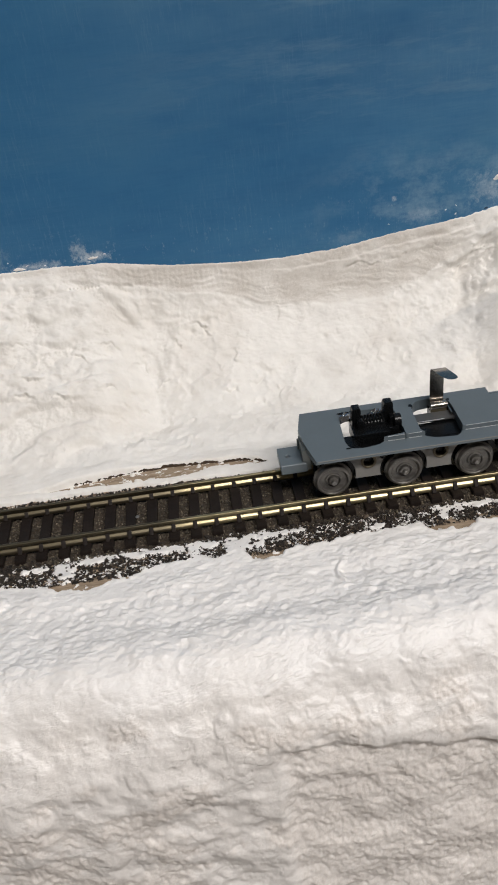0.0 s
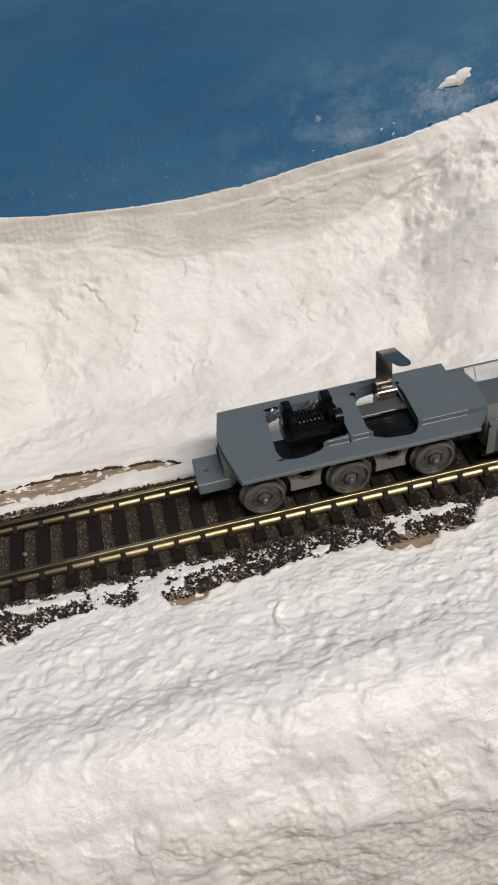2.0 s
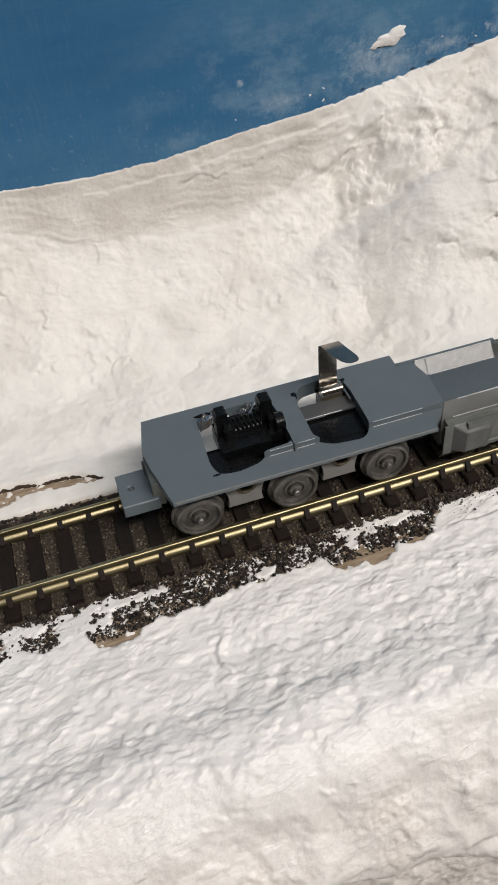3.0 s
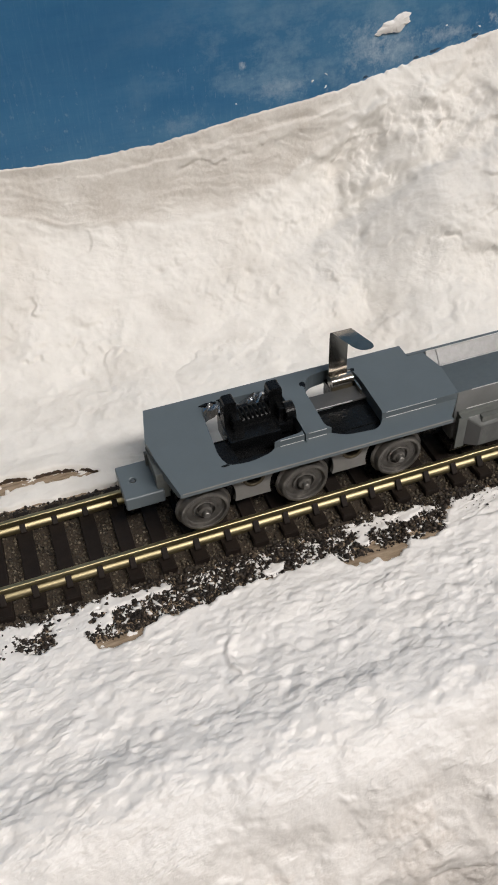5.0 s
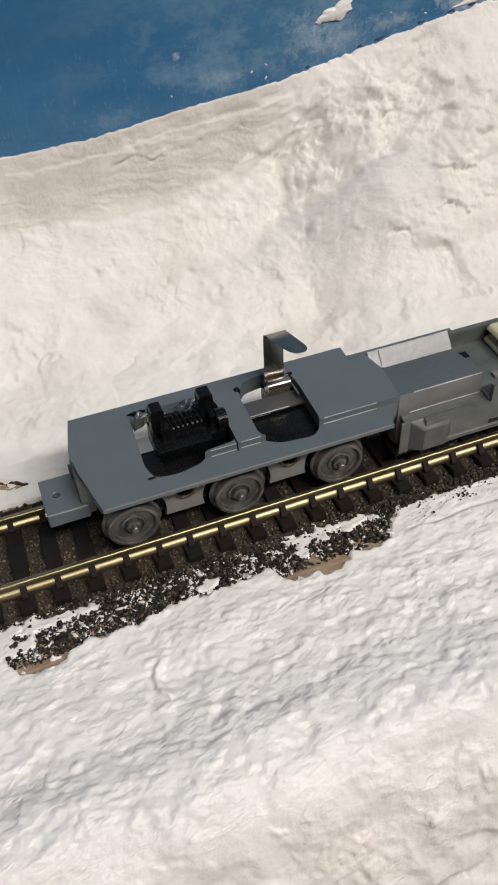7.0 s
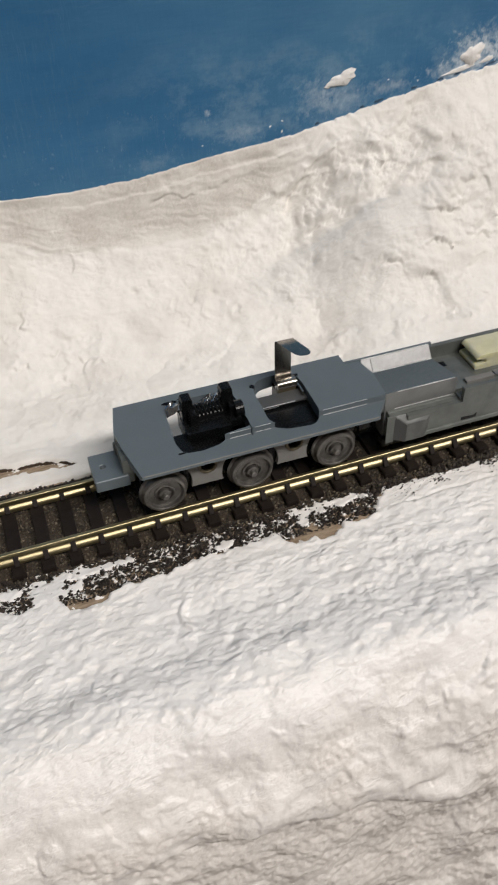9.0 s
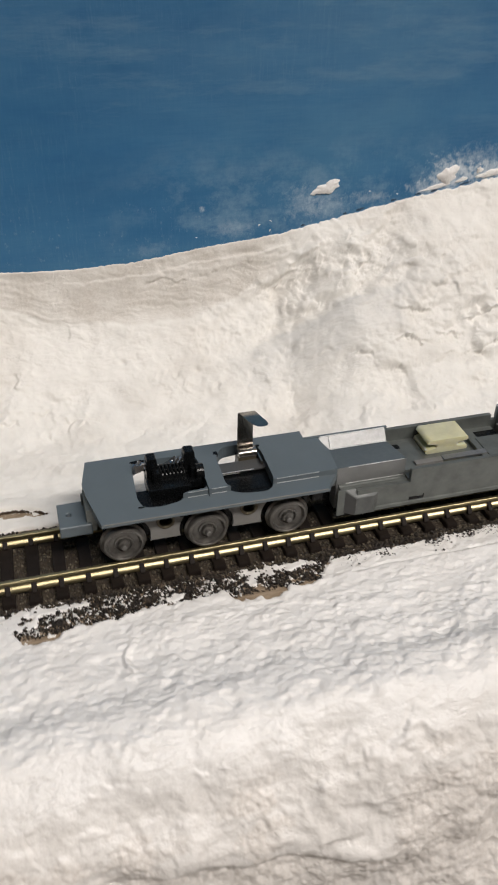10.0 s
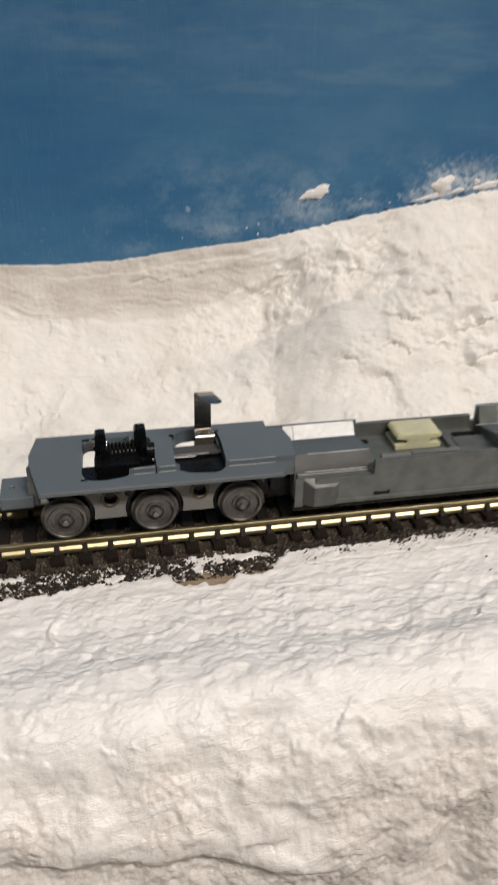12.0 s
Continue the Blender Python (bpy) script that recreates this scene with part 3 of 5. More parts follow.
# The same in the front bank.
BANK_CRACKS_WEST = [(-6.2, 26.2, -2.6, 26.8, 0.4), (-3.4, 28.8, -2.6, 26.9, -0.25), (1.5, 20.4, 5.0, 20.9, 0.25), (-17.0, 22.2, -12.0, 22.6, 0.2), (-27.0, 23.6, -22.5, 22.8, 0.2), (-12.5, 18.4, -8.0, 18.9, 0.3), (2.5, 16.0, 7.5, 15.4, 0.25), (-9.0, 31.0, -4.5, 30.2, 0.35), (-33.0, 19.5, -27.5, 20.4, 0.3)]
BANK_CRACKS_EAST = [(9.0, 21.3, 12.5, 20.8, 0.2), (3.2, 32.0, 4.8, 31.4, 0.4), (15.6, 36.8, 19.0, 35.8, 0.5), (11.6, 29.4, 15.2, 28.9, 0.35), (16.0, 18.0, 22.0, 17.4, 0.3), (26.0, 20.6, 30.0, 20.2, 0.2), (20.5, 32.5, 25.0, 31.0, 0.4), (27.0, 26.5, 31.5, 25.6, 0.3), (24.0, 34.2, 32.3, 30.0, 0.55), (32.6, 31.4, 33.3, 34.0, 0.55), (49.5, 19.6, 52.5, 18.6, 0.5)]


def build_hill():
    xs = along(0.2)
    vs = np.r_[np.linspace(0, 0.14, 62)[:-1], np.linspace(0.14, 1, 250)]
    pa, pb = np.array(HILL_A), np.array(HILL_B)

    def arc(p):
        s = np.r_[0, np.cumsum(np.hypot(*np.diff(p, axis=0).T))]
        dense = np.stack([np.interp(vs, s / s[-1], p[:, k]) for k in range(2)], -1)
        for _ in range(30):
            dense[3:-1] = 0.25 * dense[2:-2] + 0.5 * dense[3:-1] + 0.25 * np.r_[dense[4:-1], dense[-1:]]
        return dense
    a, b = arc(pa), arc(pb)
    full = smooth01(-28, -42, xs) + smooth01(34, 52, xs)
    full = np.clip(full + 0.25 * perlin(xs / 22.0, 0 * xs + 3.3, 5), 0, 1)[:, None, None]
    prof = a[None] * (1 - full) + b[None] * full
    ridge = np.interp(xs, RIDGE_X, RIDGE_Z)[:, None]
    z_end = prof[:, -1:, 1]
    prof[..., 1] += (ridge - z_end) * smooth01(0.45, 1.0, vs)[None]
    tang = np.gradient(prof, axis=1)
    ln = np.hypot(tang[..., 0], tang[..., 1]) + 1e-9
    ny, nz = -tang[..., 1] / ln, tang[..., 0] / ln
    s = np.cumsum(ln, axis=1)
    x2 = np.broadcast_to(xs[:, None], s.shape)
    warp = fbm(x2 / 8, s / 8, 44, 3)
    lump = 0.50 * fbm(x2 / 21, s / 15, 3, 2, 0.45) + 0.14 * fbm(x2 / 6.5, s / 5.0, 8, 2, 0.5)
    down = s[:, -1:] - s
    u = down / np.interp(xs, BROW_X, BROW_D)[:, None] + 0.10 * fbm(x2 / 9.0, s / 9.0, 46, 3)
    deep = smooth01(1.06, 0.80, u) * smooth01(-0.02, 0.28, u) * smooth01(-58, -30, x2) * smooth01(56, 36, x2)
    hollow = (0.15 + 0.35 * smooth01(-10, 10, x2)) * np.exp(-(((u - 1.08) / 0.14) ** 2)) * smooth01(-58, -30, x2) * smooth01(56, 36, x2) - 0.25 * deep
    # a bulge whose top edge runs slantwise, with a groove above it
    line = np.interp(x2, [10, 18, 27, 36, 45, 52, 58, 66, 80], [28, 31, 34.4, 37.4, 37.4, 38.0, 39.4, 42.5, 47]) + 0.9 * warp + 0.45 * fbm(x2 / 3.0, s / 3.0, 127, 3)
    under = line - s
    bulge = (1.1 * smooth01(-0.2, 3.2, under) + 0.42 * smooth01(-0.35, 0.75, under) * smooth01(28, 40, x2) * smooth01(66, 58, x2)) * smooth01(18, 5, under) * smooth01(17, 36, x2) * smooth01(84, 60, x2)
    groove = -0.18 * np.exp(-((under + 0.9) / 0.8) ** 2) * smooth01(18, 30, x2) * smooth01(64, 54, x2)
    shelf = 0.55 * smooth01(-0.15, 0.25, 28.4 + 0.16 * (x2 + 44) + 0.5 * warp - s) * smooth01(9, 2, 28.4 - s) * smooth01(-54, -48, x2) * smooth01(-33, -37, x2)
    skin_edge = 0.30 * smooth01(-0.25, 0.10, down - 2.6 - 0.5 * fbm(x2 / 6.0, x2 * 0, 47, 3)) * smooth01(6.0, 3.0, down) * smooth01(-4, 8, x2) * smooth01(44, 36, x2)
    calm = np.clip(1 - 0.85 * deep - 0.75 * smooth01(0.6, 1.6, under) * smooth01(12, 7, under) * smooth01(36, 42, x2) * smooth01(62, 54, x2) - 0.5 * smooth01(-26, -10, x2) * smooth01(26, 16, x2) * smooth01(30, 33, s), 0.1, 1)
    # greyer tone: the band under the ridge, the bulge's smooth flank, a patch by the pit
    grey_tone = 0.72 * smooth01(1.04, 0.95, u) * smooth01(-58, -30, x2) * smooth01(44, 33, x2) + 0.22 * smooth01(0.1, 0.6, fbm(x2 / 14, s / 7, 74, 3))
    grey_tone = np.clip(grey_tone * (1 + 0.5 * fbm(x2 / 6, s / 5, 73, 3)), 0, 1)
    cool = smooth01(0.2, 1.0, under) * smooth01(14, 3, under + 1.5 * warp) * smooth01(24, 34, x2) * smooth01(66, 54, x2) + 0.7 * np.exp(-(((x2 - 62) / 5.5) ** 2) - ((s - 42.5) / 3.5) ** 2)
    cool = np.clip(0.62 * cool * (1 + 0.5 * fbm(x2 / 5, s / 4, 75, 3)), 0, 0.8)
    crumb = smooth01(0.3, -1.2, under) * smooth01(30, 37, x2) * smooth01(68, 58, x2) * smooth01(1.0, 2.2, down)
    busy = smooth01(-0.45, 0.35, fbm(x2 / 13, s / 9, 71, 2) + 0.1)
    col = s[len(xs) // 2]
    big = dabs(np.zeros_like(s), xs, col, 520, 6, (-70, 94), (12, 52), (2.0, 7.5), 0.55, 0.13)
    small = dabs(np.zeros_like(s), xs, col, 2300, 7, (-70, 94), (12, 52), (0.7, 2.6), 0.5, 0.16, dig=0.5)
    small = flakes(small, xs, col, 190, 6, (-68, 92), (14, 50), (0.7, 2.0), 0.22)
    small = dabs(small, xs, col, 3200, 18, (-64, 90), (14, 50), (0.4, 1.2), 0.55, 0.13, (0.1, 0.7), dig=0.5)
    fine = 0.028 * fbm(x2 / 1.3, s / 1.0, 21, 3, 0.6)
    torn = skins(x2, s, warp, 7.0, 0.55, 0.05, 131) + skins(x2, s, warp, 3.4, 0.6, 0.18, 137) + 0.8 * skins(x2, s, warp, 1.8, 0.65, 0.12, 139)
    where = 0.25 + 0.6 * smooth01(40, 56, x2) * smooth01(40, 35, s) + 0.75 * smooth01(-24, -36, x2) + 0.6 * crumb
    torn = torn * where * smooth01(-0.25, 0.35, fbm(x2 / 11, s / 8, 133, 2))
    crinkle = 0.16 * np.abs(fbm((x2 + 2 * warp) / 6.0, (s + 1.5 * warp) / 4.2, 27, 3, 0.5)) - 0.20 * np.abs(fbm((x2 - 2 * warp) / 4.4, (s + warp) / 3.4, 29, 3, 0.5))
    brushed = 0.075 * fbm((x2 + 3 * warp) / 7.0, (s + 1.5 * warp + 0.10 * x2) / 0.8, 23, 3, 0.6)
    cracks = cracked(x2, s, warp, CRACKS_WEST + CRACKS_EAST) * (1 + 0.6 * smooth01(50, 60, x2) + 0.5 * smooth01(0, -14, x2))
    weave = 0.018 * (np.sin(6.283 * x2 / 1.05) + np.sin(6.283 * s / 1.05)) * smooth01(-47, -42, x2) * smooth01(4, -10, x2) * smooth01(0.6, 1.4, down) * smooth01(6.5, 4.0, down)
    env = smooth01(0.12, 0.30, vs)[None] * (1 - 0.85 * smooth01(0.975, 1.0, vs)[None])
    pits = np.zeros_like(s)
    for px, pv, r in PITS:
        sv = np.interp(pv, vs, s[np.argmin(np.abs(xs - px))])
        a, b = (x2 - px) / r, (s - sv) / (0.6 * r)
        pits = np.maximum(pits, np.exp(-(((a - 0.7 * b) / 1.2) ** 2) - (a + 0.7 * b) ** 2))
    for k in range(9):
        px = -43.6 + 0.72 * k
        pits = np.maximum(pits, (2.2 - 0.16 * k) * np.exp(-(((x2 - px) / 0.24) ** 2) - ((s - 47.5 - 0.05 * k) / 0.26) ** 2))
    pits = np.maximum(pits, 1.3 * np.exp(-(((x2 - 62.3) / 1.3) ** 2) - ((s - 41.8) / 0.8) ** 2))
    d = env * (lump + hollow + bulge + groove + shelf + skin_edge + (0.5 * big + (0.55 + 0.8 * smooth01(-12, -30, x2)) * crinkle + torn + 1.0 * small * (0.3 + 0.7 * busy + 0.9 * crumb)) * calm + brushed * (1.2 - calm) + weave + cracks) + fine * (0.4 + busy) - 0.5 * pits
    y = np.minimum(prof[..., 0] + ny * d, 48.25 + 0.001 * s)
    z = prof[..., 1] + nz * d
    z[:, -4:] += ((0.13 + 0.14 * smooth01(30, 50, xs)) * fbm(xs / 2.9, xs * 0, 91, 4, 0.6) + (0.09 + 0.10 * smooth01(30, 50, xs)) * fbm(xs / 0.8, xs * 0, 93, 2))[:, None] * np.array([0.3, 0.6, 1.0, 1.0])
    y[:, -1] = 49.2
    # the foot: a ragged lip on the roadbed, torn open over the cork on one stretch
    rag = 0.55 * fbm(x2 / 3.2, y / 2.4, 31, 4, 0.6)
    foot = y - np.interp(x2, [-300, -60, -37, -20, -10, 30, 360], [10.0, 10.0, 9.9, 9.4, 8.8, 8.7, 8.7]) + 0.6 * rag
    tear_hi = np.interp(x2, TEAR_X, TEAR_HI)
    tear_lo = np.interp(x2, [-56, -50, -44.5, -38.5, -29, -26, -22.3, -20.3, -18.6, -16, -12, -9.8], [11.9, 11.3, 11.3, 11.0, 10.9, 10.8, 11.6, 12.4, 12.3, 12.0, 11.5, 11.6])
    tear = np.minimum(tear_hi - y + 0.4 * rag, y - tear_lo + 0.3 * rag)
    tear = tear - 0.9 * smooth01(0.3, 0.9, tear_hi - y) * smooth01(0.36, 0.62, 0.7 * fbm(x2 / 3.0, y / 0.9, 62, 3, 0.6) + 0.55 * np.exp(-(((x2 + 31) / 3.0) ** 2) - ((y - 11.3) / 0.7) ** 2))
    m = np.minimum(foot, -tear)
    low = smooth01(22.0, 17.0, y)
    thick = smooth01(-0.22, 0.18, m)
    lip = 0.45 * smooth01(0.0, 0.5, y - tear_hi) * smooth01(-54, -46, x2) * smooth01(-9, -13, x2) * smooth01(18.0, 14.0, y)
    z = z * (1 - low) + low * ((z + lip + 0.12 * fbm(x2 / 3.0, y / 1.5, 38, 3)) * thick + (-3.25 + 0.24 * smooth01(0.22, 0.5, fbm(x2 / 2.2, y / 0.7, 64, 4, 0.65))) * (1 - thick))
    ob = sheet("ground_hill", np.stack([x2, y, z], -1), M_HILL, grey_tone, cool)
    return tagged(ob, "lumpy white plaster snow hill rising to the backdrop", "hill", kind="structure")


# White dabs lying over the cinders: x, y, half length, half width.
DABS = [(-46, -10.4, 1.4, 2.2), (-41, -8.7, 4.6, 0.9), (-34, -8.8, 4.4, 0.75), (-28.5, -8.9, 3.4, 0.8), (-23.6, -9.1, 3.3, 0.9), (-24.3, -11.4, 0.8, 0.8), (-17.2, -10.4, 2.1, 2.4), (-13.2, -8.7, 4.0, 0.8), (-14.2, -10.9, 1.6, 0.9), (-8.3, -8.8, 2.2, 0.5), (-51.0, -9.2, 2.2, 0.5), (5.6, -10.8, 1.1, 0.8), (19.4, -9.0, 3.8, 1.0), (17.2, -10.9, 0.8, 0.7), (24.6, -8.8, 2.2, 0.6)]


def dab_field(x, y):
    """Above 0 where a white dab covers the cinders."""
    speck = fbm(x / 1.5, y / 1.1, 52, 3, 0.6)
    m = np.full(np.shape(x), -9.0)
    for dx, dy, lx, ly in DABS:
        m = np.maximum(m, 0.8 * (1.1 - np.hypot((x - dx) / lx, (y - dy) / ly) + 0.75 * speck))
    return m


def build_bank():
    xs = along(0.2)
    p = np.array(BANK, float)
    s0 = np.r_[0, np.cumsum(np.hypot(*np.diff(p, axis=0).T))]
    want = np.r_[np.arange(0, 11.0, 0.17), np.arange(11.0, 40, 0.24), np.arange(40, 95, 0.32), np.linspace(95.5, s0[-1], 40)]
    py, pz = np.interp(want, s0, p[:, 0]), np.interp(want, s0, p[:, 1])
    for _ in range(14):
        py[1:-1] = 0.25 * py[:-2] + 0.5 * py[1:-1] + 0.25 * py[2:]
        pz[1:-1] = 0.25 * pz[:-2] + 0.5 * pz[1:-1] + 0.25 * pz[2:]
    pz[py > -14] = -2.72
    y = np.broadcast_to(py, (len(xs), len(want))).copy()
    z = np.broadcast_to(pz, y.shape).copy()
    x2 = np.broadcast_to(xs[:, None], y.shape)
    s = np.broadcast_to(want, y.shape)
    tang = np.gradient(np.stack([py, pz], -1), axis=0)
    ln = np.hypot(*tang.T) + 1e-9
    ny, nz = (tang[:, 1] / ln), (-tang[:, 0] / ln)
    ny, nz = np.where(py < -14, ny, 0)[None], np.where(py < -14, nz, 1)[None]
    warp = fbm(x2 / 9, s / 6, 61, 3)
    ripple = skins(x2, s, warp, 3.8, 0.62, 0.11, 14, 0.35)
    stria = 0.085 * fbm((x2 + 0.6 * s + warp) / 3.0, (s - 0.12 * x2) / 0.55, 17, 3, 0.6)
    lump = 0.36 * fbm(x2 / 15, s / 8, 15, 2, 0.4) + 0.045 * fbm(x2 / 3.2, s / 2.0, 16, 2)
    roll = smooth01(24.5, 30, want)[None]
    cliff = smooth01(29, 36, want)[None]
    # an overhanging lip with a gritty hollow; browner there, in patches and down the cliff
    brim = np.interp(x2, [-16, -13.8, -5.7, 1.8, 13.5, 25, 40], [42.0, 42.3, 43.7, 44.4, 46.2, 50.0, 50.0]) + 0.8 * warp
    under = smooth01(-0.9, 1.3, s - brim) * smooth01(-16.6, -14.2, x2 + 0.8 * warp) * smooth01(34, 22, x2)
    recess = -1.1 * under * smooth01(78, 56, s) + 0.5 * np.exp(-(((s - brim + 2.6) / 2.2) ** 2)) * smooth01(-18, -12, x2) * smooth01(34, 22, x2)
    dent = -2.2 * np.exp(-(((x2 - 43.5) / 3.8) ** 2) - ((s - 51.5) / 4.8) ** 2) - 0.5 * np.exp(-(((x2 - 21) / 2.4) ** 2) - ((s - 30.6) / 1.3) ** 2)
    tone_mask = smooth01(-0.25, 0.55, fbm(x2 / 15, s / 9, 65, 4, 0.6) + 0.35 * smooth01(38, 50, s) - 0.2) * smooth01(31, 37, s)
    tone_mask = np.maximum(tone_mask, 0.85 * under)
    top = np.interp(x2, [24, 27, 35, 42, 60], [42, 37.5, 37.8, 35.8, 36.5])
    tone_mask = np.maximum(tone_mask, 0.9 * smooth01(-1.0, 3.0, s - top + 2.2 * warp) * smooth01(24, 29, x2))
    rock = 1.0 * fbm(x2 / 15, s / 10, 33, 2, 0.45) + 0.25 * fbm(x2 / 5.0, s / 4.5, 35, 2, 0.5)
    chunks = dabs(np.zeros_like(y), xs, want, 420, 12, (-70, 94), (30, 92), (2.5, 8.0), 0.8, 0.15, (0.1, 1.3), 0.4)
    chips = dabs(np.zeros_like(y), xs, want, 4200, 13, (-70, 94), (29, 84), (0.6, 2.6), 0.85, 0.22, (0.0, 1.6), 0.5)
    crease = 0.35 * np.abs(fbm((x2 + warp) / 6.0, (s + warp) / 5.0, 34, 3, 0.5)) - 0.35 * np.abs(fbm(x2 / 3.6, s / 3.0, 36, 3, 0.5))
    grit = 0.25 * fbm(x2 / 1.7, s / 1.5, 41, 4, 0.65) + 0.6 * fbm((x2 + 0.55 * s + 1.5 * warp) / 1.0, (s - 0.5 * x2) / 1.1, 42, 2, 0.6) + 0.5 * fbm((x2 - 0.8 * s) / 1.3, (s + 0.7 * x2 + 1.2 * warp) / 1.2, 43, 2, 0.6)
    fine = 0.03 * fbm(x2 / 1.2, s / 0.9, 39, 3, 0.6)
    shards = skins(x2, s, warp, 4.6, 0.9, 0.03, 141) + skins(x2, s, warp, 2.2, 1.0, 0.05, 143)
    shards = shards * smooth01(-0.4, 0.2, fbm(x2 / 9, s / 7, 145, 2)) * smooth01(26, 33, s) * (0.4 + 0.6 * cliff)
    waves = dabs(np.zeros_like(y), xs, want, 2600, 9, (-70, 94), (7, 29), (0.6, 2.6), 0.58, 0.115, (-0.2, 0.6), 0.45)
    berm = dabs(np.zeros_like(y), xs, want, 240, 10, (-70, 94), (20, 36), (2.0, 6.0), 0.5, 0.09, (-0.1, 0.5), 0.4)
    waves = flakes(waves, xs, want, 130, 9, (-68, 92), (9, 32), (0.8, 2.4), 0.20, 1.0)
    chop = dabs(np.zeros_like(y), xs, want, 6000, 19, (-64, 90), (7, 26), (0.35, 1.3), 0.55, 0.22, (-0.25, 0.4), 0.5)
    ticks = flakes(np.zeros_like(y), xs, want, 260, 20, (-60, 60), (25, 40), (0.4, 1.3), 0.30)
    cracks = ticks + 0.6 * cracked(x2, s, warp, BANK_CRACKS_WEST + BANK_CRACKS_EAST, 0.2)
    # one curled lip standing on the slope
    curl = np.hypot(x2 + 0.9, (s - 13.4) / 1.15) + 0.25 * fbm(x2 / 1.1, s / 1.1, 149, 2)
    cracks = cracks + 0.55 * smooth01(2.2, 1.85, curl) * smooth01(0.7, 1.7, curl) * smooth01(0.2, -1.2, x2 + 0.9)
    env = smooth01(12.5, 16.0, -y)
    d = env * (cracks + shards + (0.62 * ripple * smooth01(-0.4, 0.3, warp + 0.1) + 1.15 * stria + 0.32 * waves + 0.92 * chop) * (1 - 0.85 * roll) + (0.35 + 0.5 * smooth01(8, 24, x2)) * berm + lump * (1 - 0.5 * cliff) + (0.75 * rock + 0.55 * chunks * (1 - 0.6 * under)) * cliff + ((0.75 + 0.35 * smooth01(14, 28, x2)) * chips * (1 - 0.4 * under) + 0.2 * crease) * cliff * (0.70 - 0.15 * tone_mask) + recess + dent + fine) + tone_mask * cliff * 0.22 * grit
    y = y + ny * d
    z = z + nz * d
    # where the snow ends towards the track: a ragged edge, worn places, dabs on the cinders
    edge = np.interp(x2, EDGE_X, EDGE_Y)
    speck = fbm(x2 / 1.5, y / 1.1, 52, 3, 0.6)
    m = (edge - y) + 0.75 * fbm(x2 / 3.4, y / 3.0, 7, 4, 0.6)
    worn = (0.6 + 0.8 * np.exp(-(((x2 - 19.5) / 3.5) ** 2)) - 0.7 * np.exp(-(((x2 - 22.6) / 0.8) ** 2))) * smooth01(13.0, 15.0, x2) * smooth01(28.0, 26.0, x2) + 1.6 * smooth01(-49, -46, x2) * smooth01(-37, -40, x2) + 0.8 * smooth01(-16, -15, x2) * smooth01(-9.5, -11, x2) + 0.5 * smooth01(-7.4, -6.6, x2) * smooth01(-4, -4.8, x2)
    m = m - worn * smooth01(-18.5, -15.5, y)
    m = np.maximum(m, dab_field(x2, y))
    m = np.maximum(m, 0.5 * (speck - 0.62 - 0.35 * smooth01(-12, -9, x2) * smooth01(28, 25, x2)) * smooth01(-7.6, -9.0, y))
    right = smooth01(28.0, 30.5, x2)
    m = m * (1 - right) + right * np.minimum(m, 1.2 * (edge + 0.4 - y) + 1.1 * (speck + 0.35))
    seam = np.exp(-(((y + 12.0 + 0.35 * fbm(x2 / 6, x2 * 0, 59, 3)) / 0.30) ** 2)) * smooth01(28.5, 31, x2) * smooth01(60, 46, x2)
    thick = smooth01(-0.18, 0.22, m)
    inner = smooth01(-16.5, -13.0, y)
    crust = z + inner * (0.10 * speck + 0.10 * fbm(x2 / 4, y / 3, 58, 2) + 0.10 * smooth01(1.2, 0.2, m)) - 0.42 * seam + (0.28 * smooth01(-11.8, -12.4, y) * smooth01(-17.0, -13.0, y) - 0.12 * smooth01(-12.2, -11.6, y)) * smooth01(28.5, 31, x2)
    crust = np.where((y > -18.5), np.maximum(crust, -2.98), crust)
    film = -3.2 + (0.30 + 0.12 * smooth01(-14, -8, x2)) * smooth01(-0.1, 0.3, fbm(x2 / 0.8, y / 0.7, 57, 3, 0.6) - 0.08 - 0.20 * smooth01(-12, -9, x2) * smooth01(30, 26, x2)) * smooth01(-8.6, -9.6, y) * smooth01(0.9, 0.3, worn)
    low = np.maximum(film, -3.75)
    z = np.where(y > -18.5, low + (crust - low) * thick, z)
    ob = sheet("ground_bank", np.stack([x2, y, z], -1), M_SNOW, np.maximum(0.66 * np.clip(tone_mask + 0.25 * grit * smooth01(0, 0.3, tone_mask), 0, 1), 0.24 * cliff))
    return tagged(ob, "rippled white plaster snow bank ending in a rough cliff", "snow bank", kind="structure")


